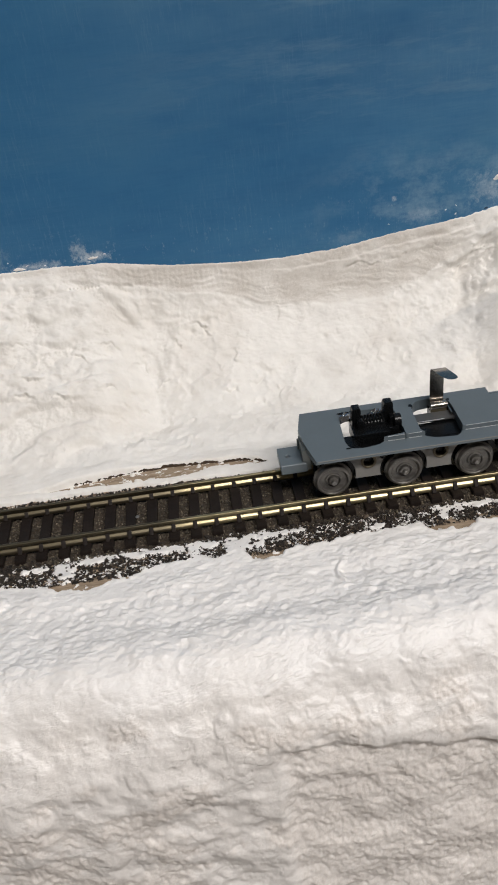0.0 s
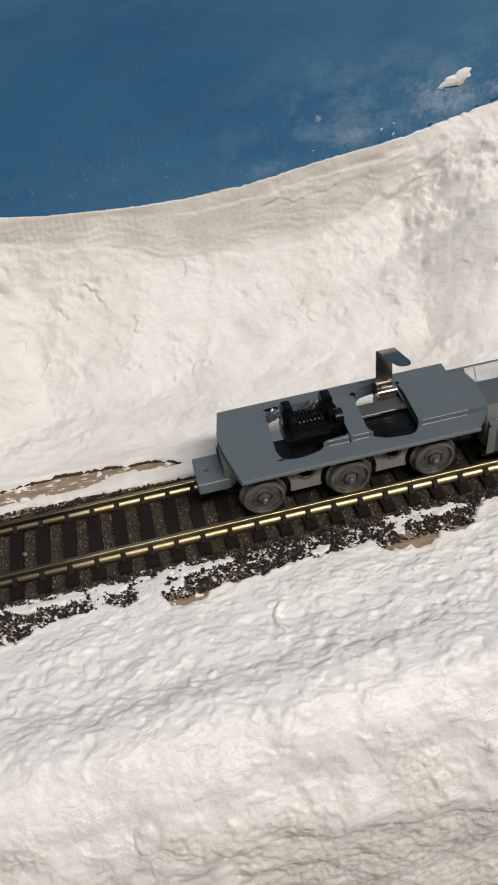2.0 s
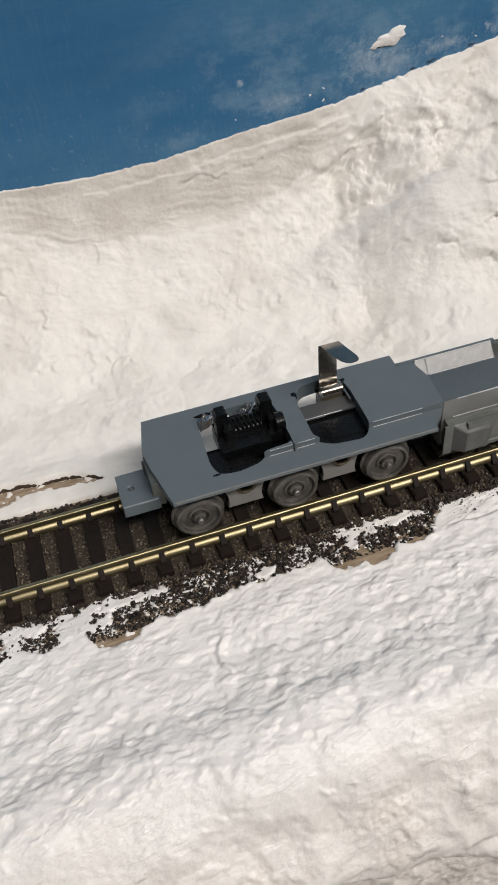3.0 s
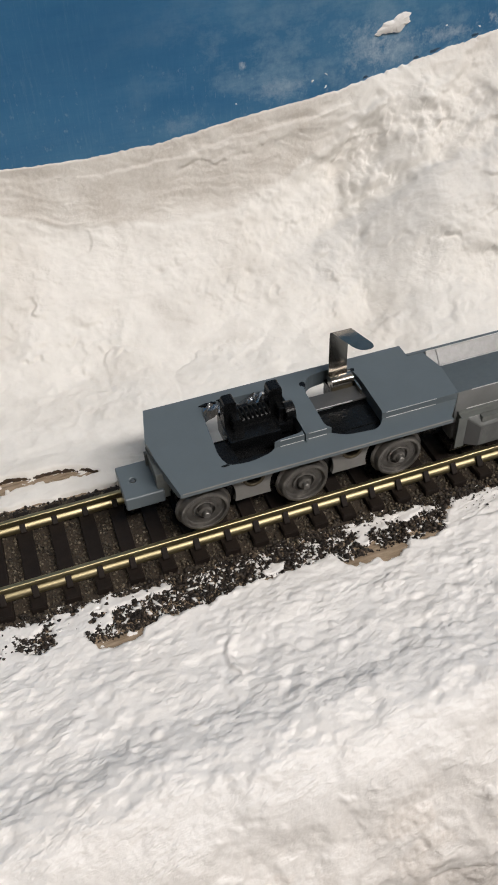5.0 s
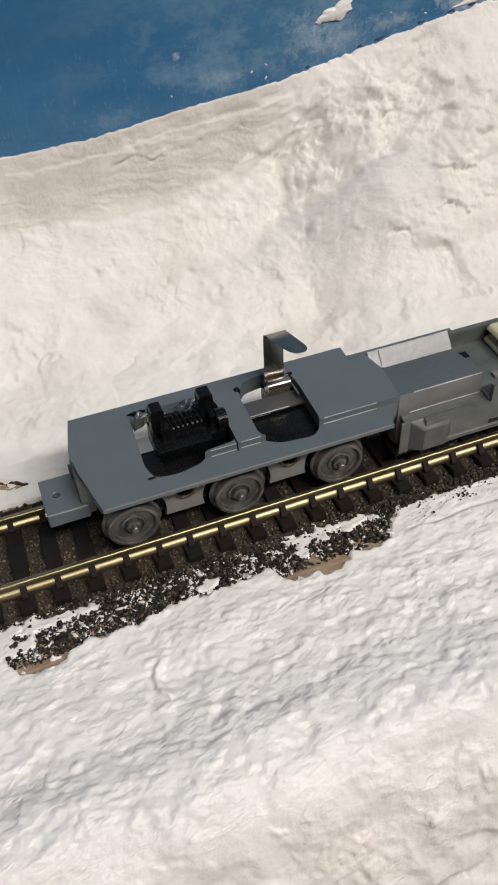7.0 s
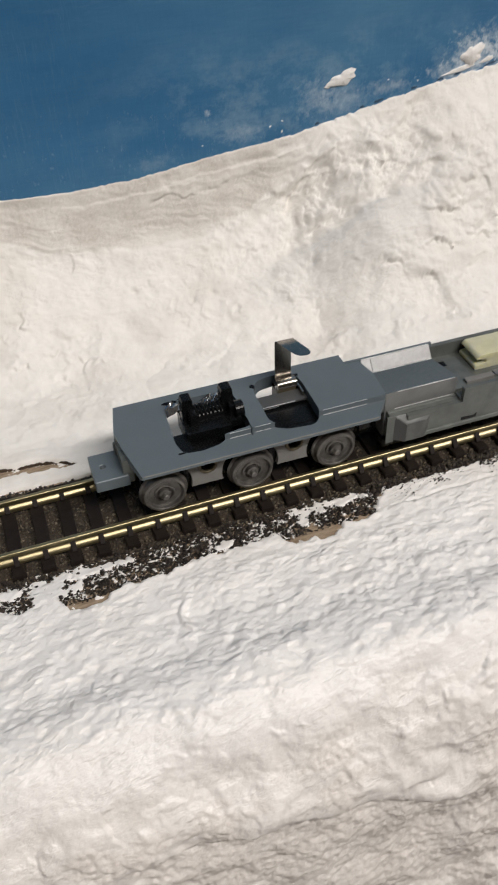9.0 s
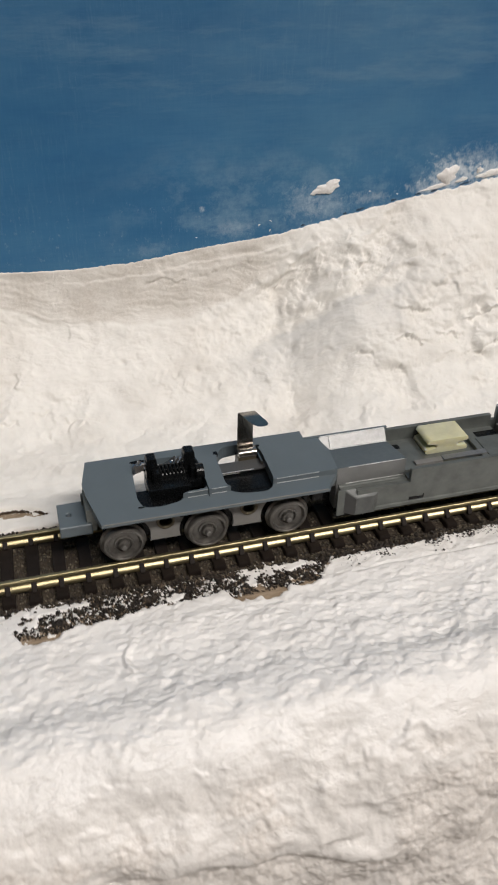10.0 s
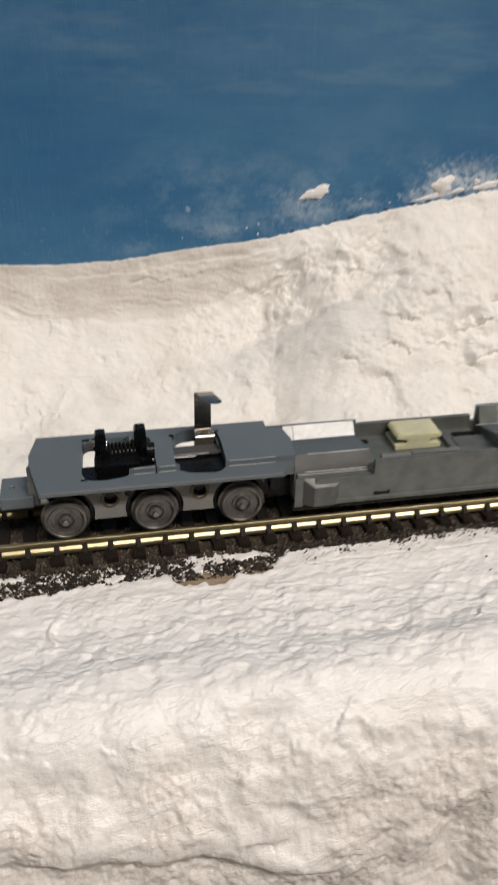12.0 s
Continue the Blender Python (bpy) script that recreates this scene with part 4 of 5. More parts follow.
def build_setting():
    bm = bmesh.new()
    box(bm, LEFT, RIGHT, -16.8, 17.5, -9.0, -3.05)
    tagged(finish("roadbed", bm, M_BOARD), "worn tan cork roadbed under the track", "roadbed", kind="structure")
    bm = bmesh.new()
    box(bm, LEFT, RIGHT, -7.7, 8.4, -3.045, -2.80)
    tagged(finish("ballast_bed", bm, M_BED), "dark brown glued bed of fine ballast dust", "ballast bed", kind="structure")
    bm = bmesh.new()
    box(bm, LEFT, RIGHT, 48.5, 54.5, -100, 420)
    tagged(finish("backdrop", bm, M_SKY), "hand-painted blue sky backdrop board with brush marks", "backdrop", kind="structure")
    bm = bmesh.new()
    box(bm, LEFT, RIGHT, -50.5, 48.4, -1050, -104.5)
    tagged(finish("base_board", bm, M_BOARD), "plain boarded stand carrying the model scenery", "board", kind="structure")
    for nm, b, mt, lb in (
        ("floor", (-1300, 1900, -1900, 60, -1120, -1050), M_FLOOR, "plain grey room floor"),
        ("ceiling", (-1300, 1900, -1900, 60, 1450, 1520), M_CEIL, "plain white room ceiling"),
        ("wall_back", (-1300, 1900, 60, 140, -1050, 1450), M_ROOM, "plain beige room wall behind the backdrop"),
        ("wall_front", (-1300, 1900, -1980, -1900, -1050, 1450), M_ROOM, "plain beige room wall"),
        ("wall_left", (-1380, -1300, -1900, 60, -1050, 1450), M_ROOM, "plain beige room wall"),
        ("wall_right", (1900, 1980, -1900, 60, -1050, 1450), M_ROOM, "plain beige room wall"),
    ):
        bm = bmesh.new()
        box(bm, *b)
        tagged(finish(nm, bm, mt), lb, nm.split("_")[0], kind="structure")


build_setting()
build_hill()
build_bank()

# ---- torn card along the foot of the hill, also painting the lip's shadow ----
def torn_card_shade():
    bm = bmesh.new()
    prev = None
    n = 420
    for k in range(n + 1):
        x = -49.5 + 39.7 * k / n
        y0 = float(np.interp(x, TEAR_X, TEAR_HI))
        y = y0 - 0.12 + 0.22 * float(fbm(np.array([x / 3.2]), np.array([y0 / 2.4]), 31, 4, 0.6)[0])
        top = -2.62 + 0.05 * math.sin(1.1 * x) + 0.04 * math.sin(2.9 * x + 2) + 0.22 * float(fbm(np.array([x / 0.9]), np.array([0.3]), 33, 3, 0.6)[0]) - 0.5 * max(0.0, -46 - x) / 3
        ring = [bm.verts.new(p) for p in ((x, y - 0.02, -3.1), (x, y + 0.04, top - 0.05), (x, y + 0.16, top), (x, y + 0.4, -3.1))]
        if prev:
            for i in range(3):
                bm.faces.new((prev[i], prev[i + 1], ring[i + 1], ring[i]))
        prev = ring
    ob = finish("torn_card_shade", bm, M_CARD)
    return tagged(ob, "ragged dark brown card edge that also paints the shadow under the plaster lip", "card edge", kind="structure")


torn_card_shade()

# ---- plaster smears on the backdrop ----
def smear(cx, cz, w, h, tilt, seed, paint=False):
    rng = random.Random(seed)
    bm = bmesh.new()
    n = 84
    ph = [rng.uniform(0, 6.28) for _ in range(5)]
    thick = 0.03 if paint else min(0.3, 0.2 * h)
    front, mid = [], []
    for k in range(n):
        a = 2 * math.pi * k / n
        r = 1 + 0.08 * math.sin(2 * a + ph[0]) + 0.15 * math.sin(3 * a + ph[1]) + 0.08 * math.sin(5 * a + ph[4]) + 0.07 * math.sin(7 * a + ph[2]) + 0.03 * math.sin(13 * a + ph[3]) + rng.uniform(-0.03, 0.03)
        px, pz = r * w / 2 * math.cos(a), r * h / 2 * math.sin(a)
        c, s = math.cos(tilt), math.sin(tilt)
        qx, qz = px * c - pz * s, px * s + pz * c
        front.append(bm.verts.new((cx + qx, 48.52, cz + qz)))
        mid.append(bm.verts.new((cx + qx * 0.82, 48.49 - thick + rng.uniform(-0.1, 0.1) * thick, cz + qz * 0.82)))
    top = bm.verts.new((cx, 48.49 - 1.1 * thick, cz))
    for k in range(n):
        j = (k + 1) % n
        bm.faces.new((front[k], front[j], mid[j], mid[k]))
        bm.faces.new((mid[k], mid[j], top))
    if paint:
        ob = finish("paint_dab", bm, M_NAVY, smooth=60)
        return tagged(ob, "dark blue paint dab along the plaster edge of the backdrop", "paint dab", group="dark paint dabs")
    ob = finish("plaster_smear", bm, M_SNOW, smooth=60)
    return tagged(ob, "dried white plaster smear stuck to the blue backdrop", "plaster smear", group="smears on the backdrop")


SMEARS = [(47.5, 33.0, 5.0, 2.3, 0.25, 1), (45.0, 32.2, 1.4, 0.8, 0.4, 2), (71.8, 33.7, 4.0, 3.3, 0.5, 4), (69.6, 31.6, 6.0, 0.8, 0.2, 5), (80.5, 33.4, 5.6, 1.2, 0.2, 6), (78.3, 34.2, 1.3, 1.1, 0.5, 11), (74.8, 32.6, 2.6, 0.8, 0.3, 12), (-38.0, 27.2, 2.0, 0.5, 0.1, 9), (-53, 26.9, 2.4, 0.6, 0, 10)]
for q in SMEARS:
    smear(*q)
for q, (sx, sw) in enumerate(((43.2, 1.0), (51.4, 1.2), (54.4, 2.4), (61.0, 1.5), (66.0, 1.6), (69.2, 1.6), (75.6, 3.0))):
    smear(sx, float(np.interp(sx, RIDGE_X, RIDGE_Z)) + 0.25, 0.8 * sw, 0.45, 0.2, 60 + q, True)
_r = random.Random(5)
for q in range(12):
    sx = _r.choice([_r.uniform(30, 84), _r.uniform(-56, -34), _r.uniform(14, 40)])
    sz = np.interp(sx, RIDGE_X, RIDGE_Z) + _r.uniform(0.3, 3.4)
    smear(sx, sz, _r.uniform(0.2, 0.6), _r.uniform(0.12, 0.3), _r.uniform(-1, 1), 100 + q)

# ---- track ----
PITCH, TIE0 = 3.715, -16.5


def rail_profile(side):
    g = 4.5 * side
    o = side
    pts = [(0, -0.16), (0.02, -0.07), (0.07, -0.02), (0.14, 0), (0.44, 0), (0.51, -0.02), (0.56, -0.07), (0.58, -0.16), (0.58, -0.62), (0.52, -0.70), (0.45, -0.78), (0.45, -0.98), (0.52, -1.07), (0.63, -1.16), (0.76, -1.28), (0.86, -1.42), (0.89, -1.58), (0.89, -1.86), (-0.31, -1.86), (-0.31, -1.58), (-0.28, -1.42), (-0.18, -1.28), (-0.05, -1.16), (0.06, -1.07), (0.13, -0.98), (0.13, -0.74), (0.07, -0.64), (0, -0.56)]
    return [(g + o * a, z) for a, z in pts]


track = new("railway_track")
tagged(track, "straight model railway track with brassy rails on dark brown ties", "model track")
for side in (-1, 1):
    bm = bmesh.new()
    prism(bm, rail_profile(side), LEFT, RIGHT, "x")
    finish("rail", bm, M_RAIL, track, "brassy nickel silver rail", smooth=30)

bm = bmesh.new()
box(bm, -0.90, 0.90, -7.4, 7.4, -3.3, -1.88)
for side in (-1, 1):
    box(bm, -0.78, 0.78, min(side * 6.05, side * 7.3), max(side * 6.05, side * 7.3), -2.2, -1.74)
for side in (-1, 1):
    for inner in (0, 1):
        y0, y1 = (5.12, 6.0) if not inner else (3.9, 4.66)
        vs = box(bm, -0.36, 0.36, min(side * y0, side * y1), max(side * y0, side * y1), -1.95, -0.55 if not inner else -0.9)
        far = max(abs(v.co.y) for v in vs) if not inner else min(abs(v.co.y) for v in vs)
        for v in vs:
            if v.co.z > -1.5 and abs(abs(v.co.y) - far) < 1e-4:
                v.co.z = -1.62
tie = finish("tie", bm, M_TIE, track, bev=0.12)
tie.location.x = (TIE0 + PITCH * 0) * MM
_r = random.Random(2)
k0, k1 = int((LEFT - TIE0) / PITCH) + 1, int((RIGHT - TIE0) / PITCH) - 1
for k in range(k0, k1):
    if k == 0:
        continue
    t2 = tie.copy()
    scene.collection.objects.link(t2)
    t2.parent = track
    t2.location.x = (TIE0 + PITCH * k + _r.uniform(-0.08, 0.08)) * MM
    t2.rotation_euler.z = _r.uniform(-0.012, 0.012)
bm = bmesh.new()
bmesh.ops.create_uvsphere(bm, u_segments=16, v_segments=8, radius=0.34)
bmesh.ops.scale(bm, vec=(1, 1, 0.45), verts=bm.verts)
bmesh.ops.translate(bm, vec=(-33.9, -0.2, -1.86), verts=bm.verts)
tagged(finish("nail", bm, M_NAIL, track, smooth=60), "small grey nail head in a tie")


def grains(name, places, sizes, mat, label, seed, form=(1.0, 1.0, 1.0)):
    """Many faceted grains as one mesh."""
    bm = bmesh.new()
    bmesh.ops.create_icosphere(bm, subdivisions=1, radius=1.0)
    bv = np.array([v.co[:] for v in bm.verts])
    bf = np.array([[v.index for v in f.verts] for f in bm.faces])
    bm.free()
    rng = np.random.default_rng(seed)
    n = len(places)
    v = bv[None] * rng.uniform(0.5, 1.2, (n, 12, 1)) * sizes[:, None, None] * rng.uniform(0.7, 1.2, (n, 1, 3)) * np.array(form)
    a = rng.uniform(0, 6.283, n)
    c, s = np.cos(a)[:, None], np.sin(a)[:, None]
    v = np.stack([v[..., 0] * c - v[..., 1] * s, v[..., 0] * s + v[..., 1] * c, v[..., 2]], -1) + places[:, None]
    f = (bf[None] + 12 * np.arange(n)[:, None, None]).reshape(-1, 3)
    me = bpy.data.meshes.new(name)
    me.vertices.add(n * 12)
    me.vertices.foreach_set("co", (v.reshape(-1, 3) * MM).astype(np.float32).ravel())
    me.loops.add(f.size)
    me.loops.foreach_set("vertex_index", f.ravel().astype(np.int32))
    me.polygons.add(len(f))
    me.polygons.foreach_set("loop_start", np.arange(0, f.size, 3, dtype=np.int32))
    me.update(calc_edges=True)
    me.materials.append(mat)
    return tagged(new(name, me), label, "ballast", kind="stuff")


_g = np.random.default_rng(11)
N = 34000
gx = _g.uniform(-66, 92, N)
gy = _g.uniform(-8.4, 7.8, N)
gz = -2.72 + 0.25 * fbm(gx / 3, gy / 3, 77, 2) + _g.uniform(-0.25, 0.2, N)
grains("ballast", np.stack([gx, gy, gz], -1), 0.09 + 0.15 * _g.uniform(0, 1, N) ** 1.5, M_BALLAST, "loose brown and tan grit ballast between the ties", 3)
N = 24000
gx = _g.uniform(-66, 92, N)
back = _g.uniform(0, 1, N) < 0.26
gy = _g.uniform(0, 1, N)
ge = np.interp(gx, EDGE_X, EDGE_Y)
gf = np.interp(gx, [-60, -37, -20, -10, 30], [9.6, 9.5, 9.0, 8.4, 8.3])
gy = np.where(back, 6.9 + (gf - 6.9) * gy, -6.9 + (ge - 0.2 + 6.9) * gy)
gz = -2.90 + 0.28 * fbm(gx / 1.8, gy / 1.8, 79, 3) + _g.uniform(-0.2, 0.2, N)
keep = (fbm(gx / 2.6, gy / 2.2, 83, 3) > -0.55) | back
keep &= back | (dab_field(gx, gy) < 0.12) | (_g.uniform(0, 1, N) < 0.12)
fx = _g.uniform(-60, 30, 6500)
fy = -6.9 + (np.interp(fx, EDGE_X, EDGE_Y) - 0.2 + 6.9) * _g.uniform(0, 1, 6500)
fill = np.stack([fx, fy, -3.0 + _g.uniform(-0.05, 0.1, 6500)], -1)
fill = fill[(dab_field(fx, fy) < 0.0) & ~((fx > 14) & (fx < 28) & (fy < np.interp(fx, EDGE_X, EDGE_Y) + 1.4))]
lx = _g.uniform(28, 90, 1500)
ly = -8.2 - _g.exponential(0.5, 1500) * (1 + 2.5 * smooth01(0.1, 0.5, fbm(lx / 5, lx * 0, 85, 2)))
clump = _g.integers(0, 3, 1500)
near = _g.uniform(0, 1, 1500) < 0.045
lx = np.where(near, np.array([38.0, 46.5, 52.5])[clump] + _g.normal(0, 0.7, 1500), lx)
ly = np.where(near, np.array([-10.0, -9.3, -9.0])[clump] + _g.normal(0, 0.35, 1500), ly)
loose = np.stack([lx, ly, np.full(1500, -2.66)], -1)
grains("cinder_ballast", np.r_[np.stack([gx, gy, gz], -1)[keep], loose, fill], np.r_[(0.09 + 0.25 * _g.uniform(0, 1, N) ** 1.8)[keep], 0.045 + np.where(near, 0.10, 0.15 * _g.uniform(0, 1, 1500) ** 4), _g.uniform(0.10, 0.20, len(fill))], M_CINDER, "coarse black cinder shoulder flecked with white plaster", 4)

px = _g.uniform(-52, 29, 3000)
rim = _g.uniform(0, 1, 3000) < 0.3
py = -9.1 + (np.interp(px, EDGE_X, EDGE_Y) + 8.9) * _g.uniform(0, 1, 3000) ** 0.8
py = np.where(rim, -8.9 + 0.25 * _g.normal(0, 1, 3000), py)
thick = fbm(px / 3.0, py / 1.6, 151, 3) + _g.uniform(-0.5, 0.5, 3000) > 0.1
pz = -2.76 + 0.2 * fbm(px / 1.8, py / 1.8, 79, 3) + _g.uniform(-0.1, 0.08, 3000)
grains("plaster_flecks", np.stack([px, py, pz], -1)[thick], (0.06 + 0.26 * _g.uniform(0, 1, 3000) ** 2.5)[thick], M_SNOW, "small white plaster flecks scattered in the black cinders", 6, (1.9, 0.8, 0.35))


# ---- locomotive chassis ----
chassis = new("locomotive_chassis")
tagged(chassis, "bare grey model locomotive chassis standing on the track", "locomotive chassis")
CENTRE = 52.3


def turned(bm, far):
    """Mirror the work to the other end of the chassis."""
    if far:
        for v in bm.verts:
            v.co.x = 2 * CENTRE - v.co.x
        bmesh.ops.reverse_faces(bm, faces=bm.faces)
    return bm


def deck(far):
    yb, yf, ys = 7.05, -6.6, -3.55
    zt, zl, th = 9.6, 8.75, 1.1

    def base(bm):
        xs = [-6, 3.4, 8.6, 36]
        prof = []
        for i, x in enumerate(xs):
            if i > 1:
                step = [(yb, zt), (ys, zt), (ys, zl), (yf, zl), (yf, zl - 0.55), (yf + 0.8, zl - th), (yb - 0.6, zl - th), (yb, zl - 0.5)]
            else:
                lean = (zt - zl) / (yb - yf)
                step = [(yb, zt), (ys + 0.3, zt - lean * (yb - ys - 0.3)), (ys, zt - lean * (yb - ys)), (yf, zl), (yf, zl - 0.55), (yf + 0.8, zl - th), (yb - 0.6, zl - th), (yb, zl - 0.5)]
            prof.append([bm.verts.new((x, y, z)) for y, z in step])
        for p, q in zip(prof, prof[1:]):
            for i in range(8):
                j = (i + 1) % 8
                bm.faces.new((p[i], p[j], q[j], q[i]))
        bm.faces.new(prof[0])
        bm.faces.new(prof[-1][::-1])

    outline = [(-3.4, 7.6), (-4.5, 2.4), (-4.15, -0.8), (-2.9, -6.55), (-2.9, -8), (29.6, -8), (29.7, -6.0), (31.9, -3.4), (32.3, 1.3), (31.5, 5.1), (29.5, 5.3), (29.5, 7.6)]
    hole1 = round_outline([(2.9, 4.6), (3.6, 5.5), (12.2, 5.2), (12.6, 3.0), (12.7, -3.0), (9.2, -3.3), (8.2, -4.1), (5.6, -4.7), (3.2, -4.4), (2.6, -2.6)], 0.8)
    hole2 = round_outline([(15.3, 3.6), (16.5, 5.7), (19.5, 6.1), (22.0, 5.2), (22.3, 3.0), (22.2, -3.6), (21.0, -4.9), (17.2, -4.5), (15.2, -3.2), (15.3, 0.0)], 0.9)
    bm = carve(solid(base), [solid(lambda b: prism(b, outline, 5, 12))], "INTERSECT")
    me = bpy.data.meshes.new("solid")
    bm.to_mesh(me)
    bm.free()
    bm = carve(bpy.data.objects.new("solid", me), [solid(lambda b: prism(b, hole1, 5, 12)), solid(lambda b: prism(b, hole2, 5, 12)), solid(lambda b: box(b, 12.5, 12.65, -3.9, -2.0, 5, 12))])
    ob = finish("deck", turned(bm, far), M_DECK, chassis, "flat blue-grey painted deck with two ragged openings")
    md = ob.modifiers.new("edge", "BEVEL")
    md.width, md.segments, md.limit_method, md.angle_limit = 0.00009, 2, "ANGLE", radians(35)
    return ob


def coupler(far):
    def base(b):
        box(b, -8.4, -3.9, -2.8, 2.7, 4.3, 6.15)
    bm = carve(solid(base), [solid(lambda b: lathe_z(b, 0.36, -6.9, 0.0, 5.2, 7.0))])
    pocket = finish("coupler_pocket", turned(bm, far), M_DECK, chassis, "small grey coupler pocket with a screw hole")
    md = pocket.modifiers.new("edge", "BEVEL")
    md.width, md.segments, md.limit_method, md.angle_limit = 0.0002, 3, "ANGLE", radians(35)
    bm = bmesh.new()
    lathe_z(bm, 0.27, -6.9, 0.0, 5.3, 6.02)
    finish("screw", turned(bm, far), M_AXLE, pocket, "tiny dark screw", bev=0.06)
    bm = bmesh.new()
    box(bm, -4.6, -3.2, -2.4, 2.4, 4.5, 8.3)
    box(bm, -4.9, -4.2, 1.6, 2.1, 6.0, 8.0)
    finish("coupler_bracket", turned(bm, far), M_ZINC, chassis, "grey cast bracket behind the pocket", bev=0.1)


def lathe_z(bm, r, cx, cy, z0, z1, seg=24):
    prism(bm, [(cx + r * math.cos(2 * math.pi * k / seg), cy + r * math.sin(2 * math.pi * k / seg)) for k in range(seg)], z0, z1)


def gearbox(far):
    arch = [solid(lambda b, c=c: lathe(b, [(4.0, -8), (4.0, -2.6)], c, 3.4, 40)) for c in (0, 12.1, 24.2)]
    arch += [solid(lambda b, c=c: lathe(b, [(4.0, 2.6), (4.0, 8)], c, 3.4, 40)) for c in (0, 12.1, 24.2)]
    holes = [solid(lambda b, c=c, z=z, r=r: lathe(b, [(r, -5), (r, -2.0)], c, z, 24)) for c, z, r in ((6.2, 5.45, 1.0), (18.4, 5.45, 1.0), (8.6, 6.1, 0.52))]
    bm = carve(solid(lambda b: box(b, -1.8, 27.5, -3.9, -3.2, 2.3, 7.62)), arch + holes)
    finish("gearbox", turned(bm, far), M_GEARBOX, chassis, "grey moulded gearbox side between the wheels")
    bm = bmesh.new()
    box(bm, -1.9, 27.6, -3.0, 2.6, 2.4, 6.0)
    box(bm, -1.9, 27.6, -3.15, -2.6, 2.6, 7.6)
    # added black block that darkens the shaded gap below the gearbox
    box(bm, -2.4, 28.0, -2.5, 2.5, 1.1, 2.5)
    finish("gear_core", turned(bm, far), M_BLACK, chassis, "dark inside of the gearbox, with a black block added below for shade", bev=0.1)
    for cx in (6.2, 18.4):
        for sgn in (-1,):
            bm = bmesh.new()
            lathe(bm, [(0.92, sgn * 2.4), (0.92, sgn * 4.02), (1.05, sgn * 4.12), (1.28, sgn * 4.08), (1.36, sgn * 3.9), (1.36, sgn * 2.4), (0.92, sgn * 2.4)], cx, 5.45, 32, closed=False)
            finish("bearing", turned(bm, far), M_BRASS, chassis, "dull brass bearing ring", smooth=40)
        bm = bmesh.new()
        lathe(bm, [(0.97, -3.2), (0.97, -3.0)], cx, 5.45, 24)
        finish("bearing_bore", turned(bm, far), M_BLACK, chassis)
    bm = bmesh.new()
    lathe(bm, [(0.51, -3.7), (0.51, -3.0)], 8.6, 6.1, 24)
    finish("pin_hole", turned(bm, far), M_BLACK, chassis)


def wheelset(cx, far):
    for sgn in (-1, 1):
        bm = bmesh.new()
        prof = [(0.0, 3.65), (3.30, 3.65), (3.48, 3.76), (3.50, 3.9), (3.38, 4.05), (3.20, 4.15), (3.13, 4.62), (2.98, 4.86), (2.84, 4.92), (2.66, 4.93), (2.54, 4.84), (2.46, 4.42), (2.3, 4.34), (2.1, 4.40), (1.5, 4.36), (1.42, 4.60), (1.26, 4.64), (1.14, 4.30), (0.92, 4.30), (0.84, 4.86), (0.70, 4.95), (0.0, 4.95)]
        lathe(bm, [(max(0.945 * r, 0.001), sgn * y) for r, y in prof], cx, 3.05, 64)
        w = finish("wheel", turned(bm, far), M_WHEEL, chassis, "blackened steel wheel with a thin flange", smooth=35)
        bm = bmesh.new()
        lathe(bm, [(0.44, sgn * 4.85), (0.44, sgn * 5.42), (0.36, sgn * 5.52), (0.001, sgn * 5.53)], cx, 3.05, 24)
        finish("axle_end", turned(bm, far), M_AXLE, w, "bright worn axle end", smooth=40)
    bm = bmesh.new()
    lathe(bm, [(0.75, -3.75), (0.75, 3.75)], cx, 3.05, 24)
    finish("axle", turned(bm, far), M_AXLE, chassis, "dark steel axle", smooth=40)


